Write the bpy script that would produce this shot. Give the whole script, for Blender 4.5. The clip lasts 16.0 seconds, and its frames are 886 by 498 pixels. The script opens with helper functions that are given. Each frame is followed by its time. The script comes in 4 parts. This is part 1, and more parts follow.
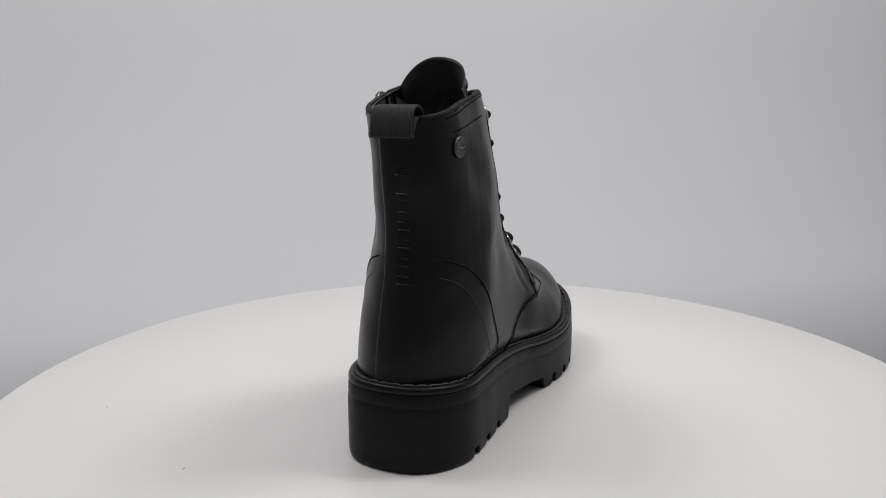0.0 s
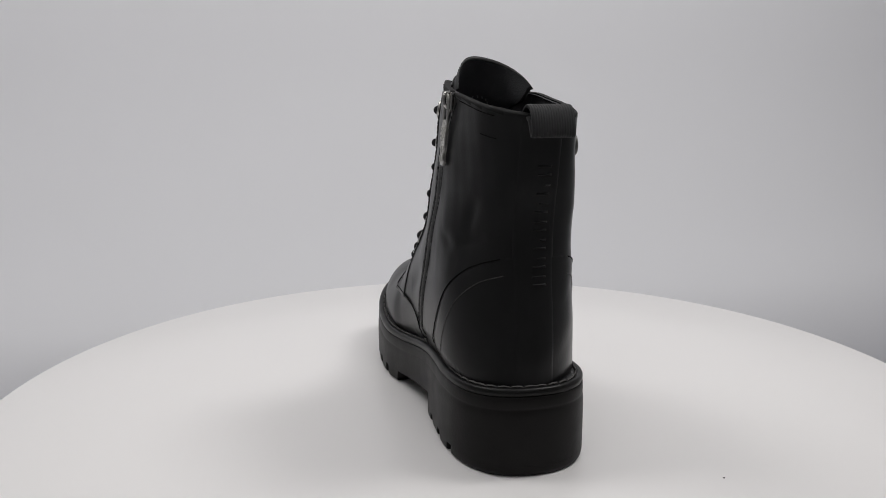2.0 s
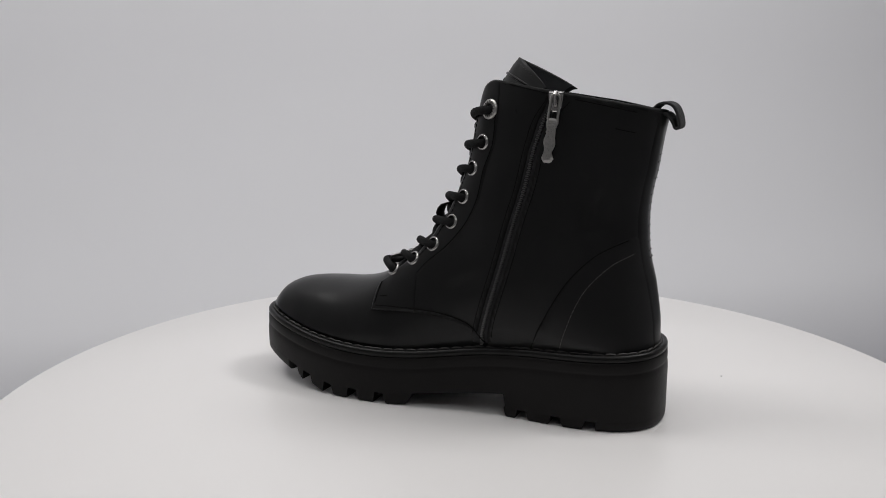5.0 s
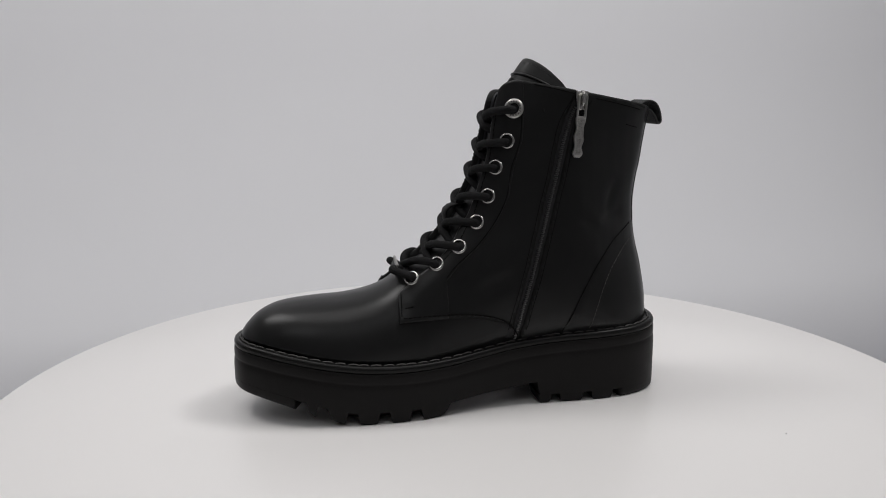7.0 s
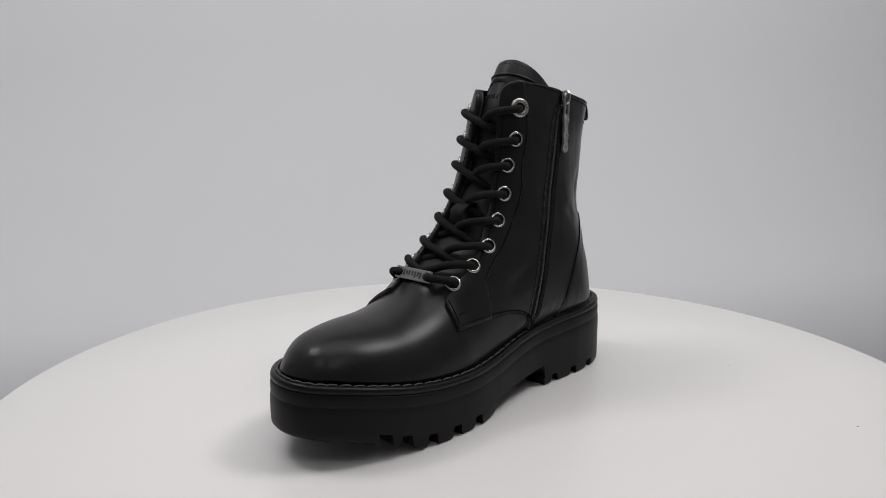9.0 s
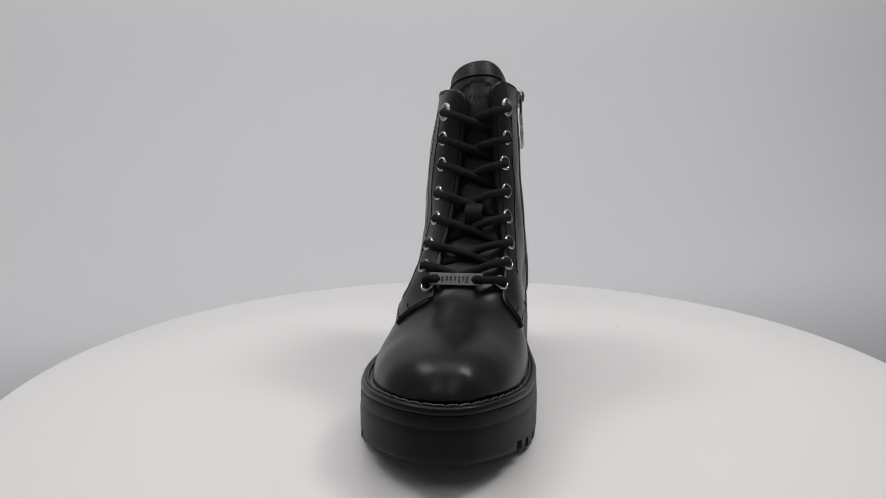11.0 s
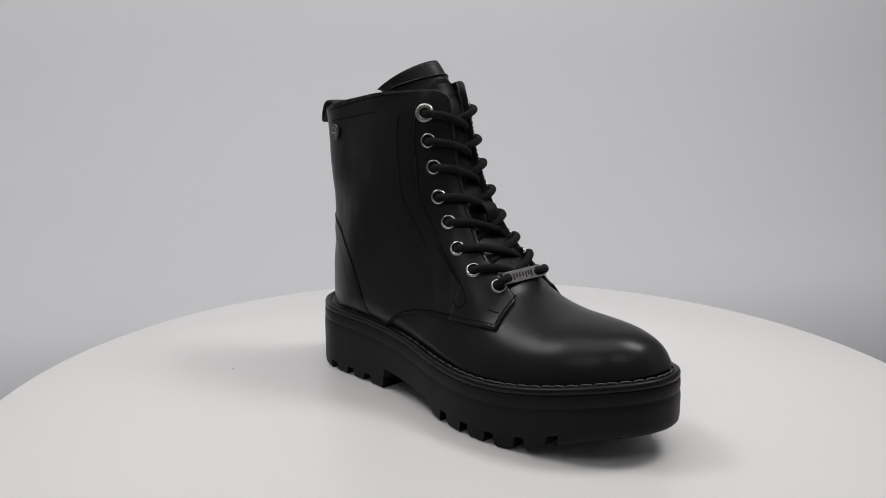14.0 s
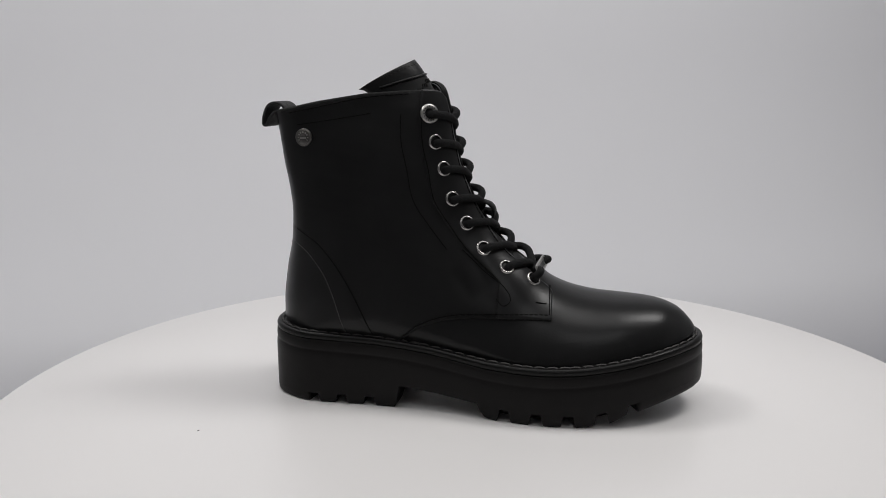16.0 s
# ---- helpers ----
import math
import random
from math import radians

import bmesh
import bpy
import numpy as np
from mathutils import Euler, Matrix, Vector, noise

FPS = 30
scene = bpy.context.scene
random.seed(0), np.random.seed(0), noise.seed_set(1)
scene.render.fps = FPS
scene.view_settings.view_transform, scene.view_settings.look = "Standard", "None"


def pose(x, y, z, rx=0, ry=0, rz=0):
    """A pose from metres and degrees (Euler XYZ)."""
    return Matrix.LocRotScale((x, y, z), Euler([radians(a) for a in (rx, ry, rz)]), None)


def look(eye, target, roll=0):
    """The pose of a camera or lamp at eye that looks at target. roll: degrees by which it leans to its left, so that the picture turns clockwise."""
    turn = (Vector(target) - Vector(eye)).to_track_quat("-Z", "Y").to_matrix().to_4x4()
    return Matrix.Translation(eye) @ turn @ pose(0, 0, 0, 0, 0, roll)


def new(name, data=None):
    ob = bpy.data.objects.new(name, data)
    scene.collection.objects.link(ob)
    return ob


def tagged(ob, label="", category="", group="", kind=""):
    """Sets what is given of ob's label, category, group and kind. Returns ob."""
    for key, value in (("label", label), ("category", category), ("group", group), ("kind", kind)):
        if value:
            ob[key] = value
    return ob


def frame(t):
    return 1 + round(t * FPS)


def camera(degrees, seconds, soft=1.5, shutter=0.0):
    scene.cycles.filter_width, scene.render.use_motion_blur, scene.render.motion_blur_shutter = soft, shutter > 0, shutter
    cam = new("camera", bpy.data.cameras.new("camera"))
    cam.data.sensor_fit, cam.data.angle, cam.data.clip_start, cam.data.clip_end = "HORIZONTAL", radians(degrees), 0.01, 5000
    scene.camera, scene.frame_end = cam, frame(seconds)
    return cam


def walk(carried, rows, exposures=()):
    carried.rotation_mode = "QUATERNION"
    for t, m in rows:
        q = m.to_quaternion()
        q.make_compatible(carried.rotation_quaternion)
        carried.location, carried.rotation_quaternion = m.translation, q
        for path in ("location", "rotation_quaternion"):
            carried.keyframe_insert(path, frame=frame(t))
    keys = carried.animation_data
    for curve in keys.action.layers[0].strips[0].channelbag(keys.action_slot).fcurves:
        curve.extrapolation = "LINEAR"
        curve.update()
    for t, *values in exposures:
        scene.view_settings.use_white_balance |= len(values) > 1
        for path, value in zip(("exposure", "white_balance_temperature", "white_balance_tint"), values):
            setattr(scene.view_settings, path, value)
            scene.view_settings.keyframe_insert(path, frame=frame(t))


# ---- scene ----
U = 0.00096  # metres in one unit of the boot's drawing
EYE = Vector((0, -555.28 * U, 215.45 * U))
YAW, PITCH, ROLL = radians(1.799), radians(11.312), -0.1903
AHEAD = Vector((-math.sin(YAW) * math.cos(PITCH), math.cos(YAW) * math.cos(PITCH), -math.sin(PITCH)))
cam = camera(58.07, 16.0, soft=0.95)
walk(cam, [(0, look(EYE, EYE + AHEAD, ROLL)), (16, look(EYE, EYE + AHEAD, ROLL))], [(0, 0.0), (16, 0.0)])

# ---- world and lamps: a white photo tent lit from above ----
world = bpy.data.worlds.new("world")
scene.world = world
world.use_nodes = True
world.node_tree.nodes["Background"].inputs[0].default_value = (1, 1, 1, 1)
world.node_tree.nodes["Background"].inputs[1].default_value = 0.05


def softbox(name, at, target, w, h, watts, colour=(1, 1, 1)):
    d = bpy.data.lights.new(name, "AREA")
    d.shape, d.size, d.size_y, d.energy, d.color = "RECTANGLE", w, h, watts, colour
    ob = new(name, d)
    ob.matrix_world = look(at, target)
    return ob


softbox("ceiling_diffuser", (0.05, 0.05, 1.44), (0.05, 0.05, 0), 1.0, 0.7, 4.8, (1.0, 0.985, 0.972))
softbox("ceiling_lamp", (-0.74, 0.08, 1.32), (-0.06, 0.08, 0), 0.42, 0.42, 5.7, (1.0, 0.985, 0.972))
softbox("ceiling_lamp", (0.74, 0.08, 1.32), (0.06, 0.08, 0), 0.34, 0.42, 7.6, (1.0, 0.985, 0.972))
# two weak fills added in front, to lift the toe's shadow and the backdrop
softbox("front_fill", (-0.42, -0.75, 1.10), (-0.05, 0.5, 0.15), 0.42, 0.42, 1.05)
softbox("front_fill", (0.30, -0.75, 1.10), (0.1, 0.4, 0.1), 0.42, 0.42, 1.05)


# ---- materials ----
def material(name, colour, rough, metal=0.0, vary=0.15, scale=40.0, bump=0.0, bump_scale=300.0, spec=0.5, coat=0.0, colour2=None, uneven=0.07):
    m = bpy.data.materials.new(name)
    m.use_nodes = True
    nt = m.node_tree
    b = nt.nodes["Principled BSDF"]
    tc = nt.nodes.new("ShaderNodeTexCoord")
    n1 = nt.nodes.new("ShaderNodeTexNoise")
    n1.inputs["Scale"].default_value, n1.inputs["Detail"].default_value = scale, 6
    nt.links.new(tc.outputs["Object"], n1.inputs["Vector"])
    mix = nt.nodes.new("ShaderNodeMix")
    mix.data_type = "RGBA"
    c2 = colour2 or tuple(min(1, c * (1 + vary)) for c in colour)
    mix.inputs[6].default_value = (*(c * (1 - vary) for c in colour), 1)
    mix.inputs[7].default_value = (*c2, 1)
    nt.links.new(n1.outputs["Fac"], mix.inputs[0])
    nt.links.new(mix.outputs[2], b.inputs["Base Color"])
    b.inputs["Metallic"].default_value = metal
    b.inputs["Specular IOR Level"].default_value = spec
    b.inputs["Coat Weight"].default_value = coat
    n3 = nt.nodes.new("ShaderNodeTexNoise")
    n3.inputs["Scale"].default_value, n3.inputs["Detail"].default_value = scale * 3.7, 4
    nt.links.new(tc.outputs["Object"], n3.inputs["Vector"])
    mr = nt.nodes.new("ShaderNodeMapRange")
    mr.inputs["To Min"].default_value, mr.inputs["To Max"].default_value = max(0.02, rough - uneven), min(1, rough + uneven)
    nt.links.new(n3.outputs["Fac"], mr.inputs["Value"])
    nt.links.new(mr.outputs[0], b.inputs["Roughness"])
    if bump:
        n2 = nt.nodes.new("ShaderNodeTexVoronoi")
        n2.inputs["Scale"].default_value = bump_scale
        nt.links.new(tc.outputs["Object"], n2.inputs["Vector"])
        n4 = nt.nodes.new("ShaderNodeTexNoise")
        n4.inputs["Scale"].default_value, n4.inputs["Detail"].default_value = bump_scale * 0.12, 5
        nt.links.new(tc.outputs["Object"], n4.inputs["Vector"])
        ad = nt.nodes.new("ShaderNodeMath")
        ad.operation = "MULTIPLY_ADD"
        ad.inputs[1].default_value = 2.0
        nt.links.new(n4.outputs["Fac"], ad.inputs[0])
        nt.links.new(n2.outputs["Distance"], ad.inputs[2])
        bp = nt.nodes.new("ShaderNodeBump")
        bp.inputs["Strength"].default_value, bp.inputs["Distance"].default_value = bump, 0.0006
        nt.links.new(ad.outputs[0], bp.inputs["Height"])
        nt.links.new(bp.outputs[0], b.inputs["Normal"])
    return m


LEATHER = material("black_leather", (0.0102, 0.0102, 0.0105), 0.30, vary=0.3, scale=25, bump=0.045, bump_scale=900, spec=0.19, uneven=0.025)
LEATHER_EDGE = material("cut_leather_edge", (0.007, 0.007, 0.007), 0.65, vary=0.3, scale=60, spec=0.15)
SOFT_LEATHER = material("soft_matt_leather", (0.0085, 0.0085, 0.0088), 0.45, vary=0.3, scale=25, bump=0.06, bump_scale=700, spec=0.2)
RUBBER = material("black_rubber", (0.0068, 0.0061, 0.0061), 0.46, vary=0.3, scale=30, bump=0.05, bump_scale=500, spec=0.15)
WELT_RUBBER = material("polished_black_rubber", (0.0045, 0.0042, 0.0042), 0.36, vary=0.3, scale=30, bump=0.05, bump_scale=500, spec=0.22)
LINING = material("black_textile_lining", (0.055, 0.056, 0.06), 0.9, vary=0.3, scale=80, bump=0.3, bump_scale=900)
WEBBING = material("black_webbing", (0.012, 0.012, 0.013), 0.85, vary=0.3, scale=60, bump=0.3, bump_scale=800)
RIBBED = material("ribbed_black_webbing", (0.012, 0.012, 0.013), 0.8, vary=0.3, scale=60)
_nt = RIBBED.node_tree
_wave = _nt.nodes.new("ShaderNodeTexWave")
_wave.wave_type, _wave.bands_direction = "BANDS", "X"
_wave.inputs["Scale"].default_value = 230
_tc = _nt.nodes.new("ShaderNodeTexCoord")
_nt.links.new(_tc.outputs["Object"], _wave.inputs["Vector"])
_bump = _nt.nodes.new("ShaderNodeBump")
_bump.inputs["Strength"].default_value, _bump.inputs["Distance"].default_value = 0.45, 0.0006
_nt.links.new(_wave.outputs["Fac"], _bump.inputs["Height"])
_nt.links.new(_bump.outputs[0], _nt.nodes["Principled BSDF"].inputs["Normal"])
LACE = material("black_cotton_lace", (0.010, 0.010, 0.0105), 0.92, vary=0.35, scale=200, bump=0.6, bump_scale=1400, spec=0.2)
THREAD = material("waxed_thread", (0.055, 0.052, 0.05), 0.6, vary=0.3, scale=200)
# seam thread with the shade of the seam's groove put into its colour
SHADED_THREAD = material("shaded_thread", (0.004, 0.004, 0.004), 0.95, vary=0.3, scale=200, spec=0.1)
METAL = material("gunmetal", (0.42, 0.41, 0.40), 0.22, metal=1.0, vary=0.25, scale=300)
OLD_METAL = material("antique_metal", (0.46, 0.45, 0.43), 0.3, metal=1.0, vary=0.35, scale=500)
TAG_METAL = material("antique_plate_metal", (0.42, 0.405, 0.39), 0.36, metal=1.0, vary=0.3, scale=400)
PRINT = material("grey_stamp_print", (0.16, 0.16, 0.165), 0.8, vary=0.4, scale=400)
RIVET_METAL = material("blackened_metal", (0.12, 0.115, 0.11), 0.42, metal=1.0, vary=0.5, scale=700)
ZIP_METAL = material("dark_zip_teeth", (0.13, 0.13, 0.13), 0.4, metal=0.8, vary=0.2, scale=300)
PLATTER = material("white_platter_laminate", (0.735, 0.72, 0.716), 0.32, vary=0.01, scale=6, spec=0.6, uneven=0.01)
BACKDROP = material("pale_grey_backdrop", (0.775, 0.775, 0.80), 0.9, vary=0.02, scale=3)
FRONT_BOUNCE = material("grey_bounce_wall", (0.27, 0.27, 0.275), 0.9, vary=0.2, scale=3)
GREY_CLOTH = material("grey_tent_fabric", (0.35, 0.35, 0.355), 0.9, vary=0.05, scale=4)


BOOT = None
LAST, LIFTED = np.array([1.012, 1.012, 1.024]), np.array([0, 0, 1.4])  # the last's size over the drawing's, and the tread's extra depth


# ---- mesh helpers; boot coordinates are in drawing units, toe along +y, wearer's inner side at -x ----
def mesh_object(name, verts, faces, mat, parent=None, label="", smooth=True, unit=U):
    me = bpy.data.meshes.new(name)
    v = np.asarray(verts, float)
    if parent and BOOT and (parent is BOOT or parent.parent is BOOT):
        v = v * LAST + LIFTED
    v = v * unit
    me.from_pydata(v.tolist(), [], [list(map(int, f)) for f in faces])
    me.materials.append(mat)
    if smooth:
        me.polygons.foreach_set("use_smooth", [True] * len(me.polygons))
    me.update()
    bm = bmesh.new()
    bm.from_mesh(me)
    bmesh.ops.recalc_face_normals(bm, faces=bm.faces)
    bm.to_mesh(me)
    bm.free()
    ob = new(name, me)
    if parent:
        ob.parent = parent
    if label:
        tagged(ob, label)
    return ob


def spline(stations, n):
    """n points along a smooth curve through the rows of stations (centripetal-like cubic, by running length)."""
    s = np.asarray(stations, float)
    t = np.linspace(0, len(s) - 1, n)
    i = np.clip(t.astype(int), 0, len(s) - 2)
    f = (t - i)[:, None]
    m = np.gradient(s, axis=0)
    p0, p1, m0, m1 = s[i], s[i + 1], m[i], m[i + 1]
    return (2 * f**3 - 3 * f**2 + 1) * p0 + (f**3 - 2 * f**2 + f) * m0 + (-2 * f**3 + 3 * f**2) * p1 + (f**3 - f**2) * m1


def smoothstep(x):
    x = np.clip(x, 0, 1)
    return x * x * (3 - 2 * x)


def poly_field(a, b, pts):
    """Signed distance to a closed polygon in the plane, positive inside."""
    pts = np.asarray(pts, float)
    d = np.full(a.shape, 1e9)
    inside = np.zeros(a.shape, bool)
    for (x0, y0), (x1, y1) in zip(pts, np.roll(pts, -1, 0)):
        ex, ey = x1 - x0, y1 - y0
        h = np.clip(((a - x0) * ex + (b - y0) * ey) / (ex * ex + ey * ey + 1e-12), 0, 1)
        d = np.minimum(d, np.hypot(a - x0 - h * ex, b - y0 - h * ey))
        cross = (y0 > b) != (y1 > b)
        inside ^= cross & (a < ex * (b - y0) / (ey if abs(ey) > 1e-12 else 1e-12) + x0)
    return np.where(inside, d, -d)


# ---- the sole's outline and the welt's height ----
OUTLINE = [(0.0, -138.5), (18.1, -136.2), (32.0, -126.8), (41.7, -108.7), (43.1, -85.1), (43.0, -60.1), (44.1, -35.1), (47.3, -8.1), (53.2, 20.0), (57.6, 48.0),
           (57.8, 70.0), (54.6, 91.7), (49.1, 112.6), (40.0, 131.7), (27.8, 146.7), (13.0, 157.6), (-4.1, 161.4), (-20.0, 156.9), (-31.5, 144.8), (-40.3, 128.8),
           (-46.6, 109.0), (-50.0, 87.5), (-51.2, 66.1), (-50.4, 44.5), (-45.8, 18.4), (-40.7, -7.8), (-37.7, -35.0), (-38.0, -60.1), (-38.5, -85.0), (-35.8, -107.4),
           (-28.5, -124.1), (-17.3, -134.3)]


def closed_outline(pts, n):
    p = np.asarray(pts, float)
    m = (np.roll(p, -1, 0) - np.roll(p, 1, 0)) / 2
    out = []
    for k in range(len(p)):
        f = np.linspace(0, 1, 16, endpoint=False)[:, None]
        a, b, ma, mb = p[k], p[(k + 1) % len(p)], m[k], m[(k + 1) % len(p)]
        out.append((2 * f**3 - 3 * f**2 + 1) * a + (f**3 - 2 * f**2 + f) * ma + (-2 * f**3 + 3 * f**2) * b + (f**3 - f**2) * mb)
    o = np.concatenate(out)
    o = np.concatenate([o, o[:1]])
    s = np.concatenate([[0], np.cumsum(np.hypot(*np.diff(o, axis=0).T))])
    t = np.linspace(0, s[-1], n, endpoint=False)
    return np.stack([np.interp(t, s, o[:, 0]), np.interp(t, s, o[:, 1])], 1), s[-1]


NS = 420
RIM, RIM_LENGTH = closed_outline(OUTLINE, NS)
RIM_N = np.roll(RIM, -1, 0) - np.roll(RIM, 1, 0)
RIM_N = np.stack([RIM_N[:, 1], -RIM_N[:, 0]], 1) / np.hypot(*RIM_N.T)[:, None]


def smooth_curve(xs, ys):
    xs, ys = np.asarray(xs, float), np.asarray(ys, float)
    fine = np.linspace(xs[0], xs[-1], 600)
    v = np.interp(fine, xs, ys)
    k = np.hanning(41)
    k /= k.sum()
    v = np.convolve(np.pad(v, 20, mode="edge"), k, "valid")
    return lambda y: np.interp(y, fine, v)


WELT_TOP = smooth_curve([-145, -139, -120, -90, -60, -40, -20, 0, 20, 40, 60, 80, 100, 120, 140, 161, 165],
                        [50, 50, 48.5, 47.5, 46.5, 45, 43, 40, 37.5, 36.5, 36.5, 37.5, 40, 43.5, 47, 49.5, 49.5])


# ---- the form of the upper: sections that fan from the toe round the instep up the shaft ----
# front point y, z; back point y, z; centre x front, back; half-width outer, inner; roundness front, back; place of the widest point
FORM = [
    (157.5, 47, 157, 38, -4, -4, 2, 2, 2, 2, 0.5),
    (155.5, 53, 155.5, 34, -4, -4, 13, 12, 2, 3, 0.6),
    (151, 59, 151, 32, -4, -4, 19.4, 18.3, 2, 4, 0.65),
    (144, 65, 144, 30, -4, -4, 26.5, 24.4, 2.1, 5, 0.68),
    (134, 69.3, 134, 28, -3, -3, 34, 30.5, 2.1, 6, 0.7),
    (122, 71.5, 122, 26, -3, -2, 40, 36, 2.1, 6, 0.72),
    (106, 72.7, 106, 25, -3, -1, 45.6, 40.4, 2.1, 6, 0.74),
    (88, 74, 86, 24, -4, 0, 49.8, 43.7, 2, 6, 0.76),
    (72, 77, 66, 24, -5, 1, 52, 45, 2, 6, 0.78),
    (60, 81.5, 44, 25, -5.5, 1, 51.5, 44.5, 2.05, 6, 0.8),
    (52, 87, 22, 27, -5, 2, 48.5, 42, 2.2, 6, 0.8),
    (41.3, 95.4, -5, 30, -4.7, 3, 45, 40, 2.6, 6, 0.8),
    (27.4, 105.9, -42, 24, -4.5, 3, 42, 38, 2.95, 5, 0.76),
    (15.4, 120.5, -88, 20, -4.5, 3, 41.5, 38, 2.72, 4, 0.68),
    (5.5, 137.7, -128, 28, -4.5, 3, 41.4, 36.8, 2.42, 2.3, 0.6),
    (-1.5, 153, -131.5, 58, -4.5, 4, 40, 35, 2.31, 2.02, 0.56),
    (-6.5, 168.3, -127.5, 86, -4.5, 4.5, 38.6, 32.7, 2.2, 1.78, 0.53),
    (-10.2, 183.6, -121, 113, -4.5, 5, 36, 31, 2.06, 1.83, 0.5),
    (-13.5, 199.1, -121, 140, -4.5, 5.5, 33.1, 29.7, 2.07, 2, 0.5),
    (-17.8, 214.6, -125.5, 169, -4.5, 6, 29.1, 28, 2.12, 2.15, 0.5),
    (-22.9, 228.1, -130.5, 196, -4.5, 6, 26.8, 27, 2.11, 2.3, 0.5),
    (-27.9, 241.2, -133.5, 212, -4.5, 6, 25.1, 26.5, 2.13, 2.5, 0.5),
]
NU, NV = 300, 264


def base_form():
    st = spline(FORM, NU)
    v = (np.arange(NV) + 0.5) / NV * 2 * np.pi
    fy, fz, by, bz, xf, xb, wo, wi, p, q, am = (c[:, None] for c in st.T)
    c, s = np.cos(v)[None], np.sin(v)[None]
    # the outer side of the heel is drawn in more than the inner side
    row = np.linspace(0, len(FORM) - 1, NU)[:, None]
    q = np.where(s > 0, q - np.interp(row, [12, 13, 14, 15, 16, 17, 18, 19], [0, 0.5, 0.45, 0.26, -0.1, -0.6, -1.0, -1.2]), q)
    # running place along the chord, widest at am
    a = np.where(c > 0, am * (1 - np.abs(c) ** (2 / p)), am + (1 - am) * np.abs(c) ** (2 / q))
    g = np.where(c > 0, np.abs(s) ** (2 / p), np.abs(s) ** (2 / q))
    w = np.where(s > 0, wo, wi)
    x = xf + (xb - xf) * a + np.sign(s) * g * w
    y = fy + (by - fy) * a
    z = fz + (bz - fz) * a
    return np.stack([x, y, z], -1)


GRID = base_form()
# soft creases and unevenness of worn-in leather
_y, _z, _x = GRID[..., 1], GRID[..., 2], GRID[..., 0]


def tuck(g):
    """Draw the lower edge of the upper in to the welt."""
    p = g.reshape(-1, 3).copy()
    over = (p[:, 2] - WELT_TOP(p[:, 1])) / 12.0
    for k in np.where(over < 1)[0]:
        d = np.hypot(RIM[:, 0] - p[k, 0], RIM[:, 1] - p[k, 1])
        j = int(np.argmin(d))
        inside = -((p[k, :2] - RIM[j]) @ RIM_N[j])
        want = 1.5 + 5.2 * (1 - max(over[k], 0)) ** 1.8
        if inside < want:
            p[k, :2] -= RIM_N[j] * (want - inside) * min(1, 4 * (1 - over[k]))
    return p.reshape(g.shape)


GRID = tuck(GRID)
_y, _z, _x = GRID[..., 1], GRID[..., 2], GRID[..., 0]


def grid_normals(g):
    du = np.gradient(g, axis=0)
    dv = np.roll(g, -1, 1) - np.roll(g, 1, 1)
    n = np.cross(dv, du)
    n /= np.linalg.norm(n, axis=-1, keepdims=True) + 1e-12
    return n


NORMAL = grid_normals(GRID)
if (NORMAL[..., 0] * (GRID[..., 0] + 3)).mean() < 0:
    NORMAL = -NORMAL


def crease(y0, z0, y1, z1, wide, deep, side):
    ex, ez = y1 - y0, z1 - z0
    h = np.clip(((_y - y0) * ex + (_z - z0) * ez) / (ex * ex + ez * ez), 0, 1)
    d = np.hypot(_y - y0 - h * ex, _z - z0 - h * ez)
    return -deep * np.exp(-(d / wide) ** 2) * np.sin(np.pi * np.clip(h, 0.02, 0.98)) * (np.sign(_x + 3) == side)


LIFT = np.zeros(_y.shape)
for row in [(-106, 128, -84, 121, 3.5, 0.9, -1), (-100, 152, -90, 126, 4, 1.2, -1), (-84, 118, -66, 126, 4, 0.9, -1), (6, 104, 22, 78, 3.5, 1.1, 1), (-6, 94, 12, 70, 4, 1.0, 1),
            (-30, 92, 6, 76, 6, 1.2, -1), (-34, 118, 2, 96, 7, 0.7, 1), (-10, 100, 22, 74, 6, 0.7, 1), (-70, 120, -30, 108, 9, 0.8, 1),
            (10, 84, 30, 68, 5, 0.6, 1), (-95, 165, -60, 150, 10, .8, 1)]:
    LIFT += crease(*row)
LIFT += 0.5 * np.sin(_y * 0.11 + _z * 0.07) * np.sin(_z * 0.083 - _y * 0.03 + 1) * smoothstep((_z - 70) / 30)
LIFT += 0.09 * np.sin(_y * 0.23 - _z * 0.12 + 0.7) * np.sin(_z * 0.21 + _y * 0.09) * smoothstep((_z - 88) / 20)
LIFT += 0.05 * np.sin(_y * 0.41 + _z * 0.33) * np.sin(_z * 0.37 - _y * 0.29 + 2) * smoothstep((_z - 88) / 20)
GRID = GRID + NORMAL * LIFT[..., None]
NORMAL = grid_normals(GRID) * (1 if (grid_normals(GRID)[..., 0] * (GRID[..., 0] + 3)).mean() > 0 else -1)

ii, jj = np.meshgrid(np.arange(NU - 1), np.arange(NV), indexing="ij")
q0, q1 = ii * NV + jj, ii * NV + (jj + 1) % NV
q2, q3 = q1 + NV, q0 + NV
TRI = np.concatenate([np.stack([q0, q1, q2], -1).reshape(-1, 3), np.stack([q0, q2, q3], -1).reshape(-1, 3)])
BV, BN = GRID.reshape(-1, 3), NORMAL.reshape(-1, 3)
BX, BY, BZ = BV.T


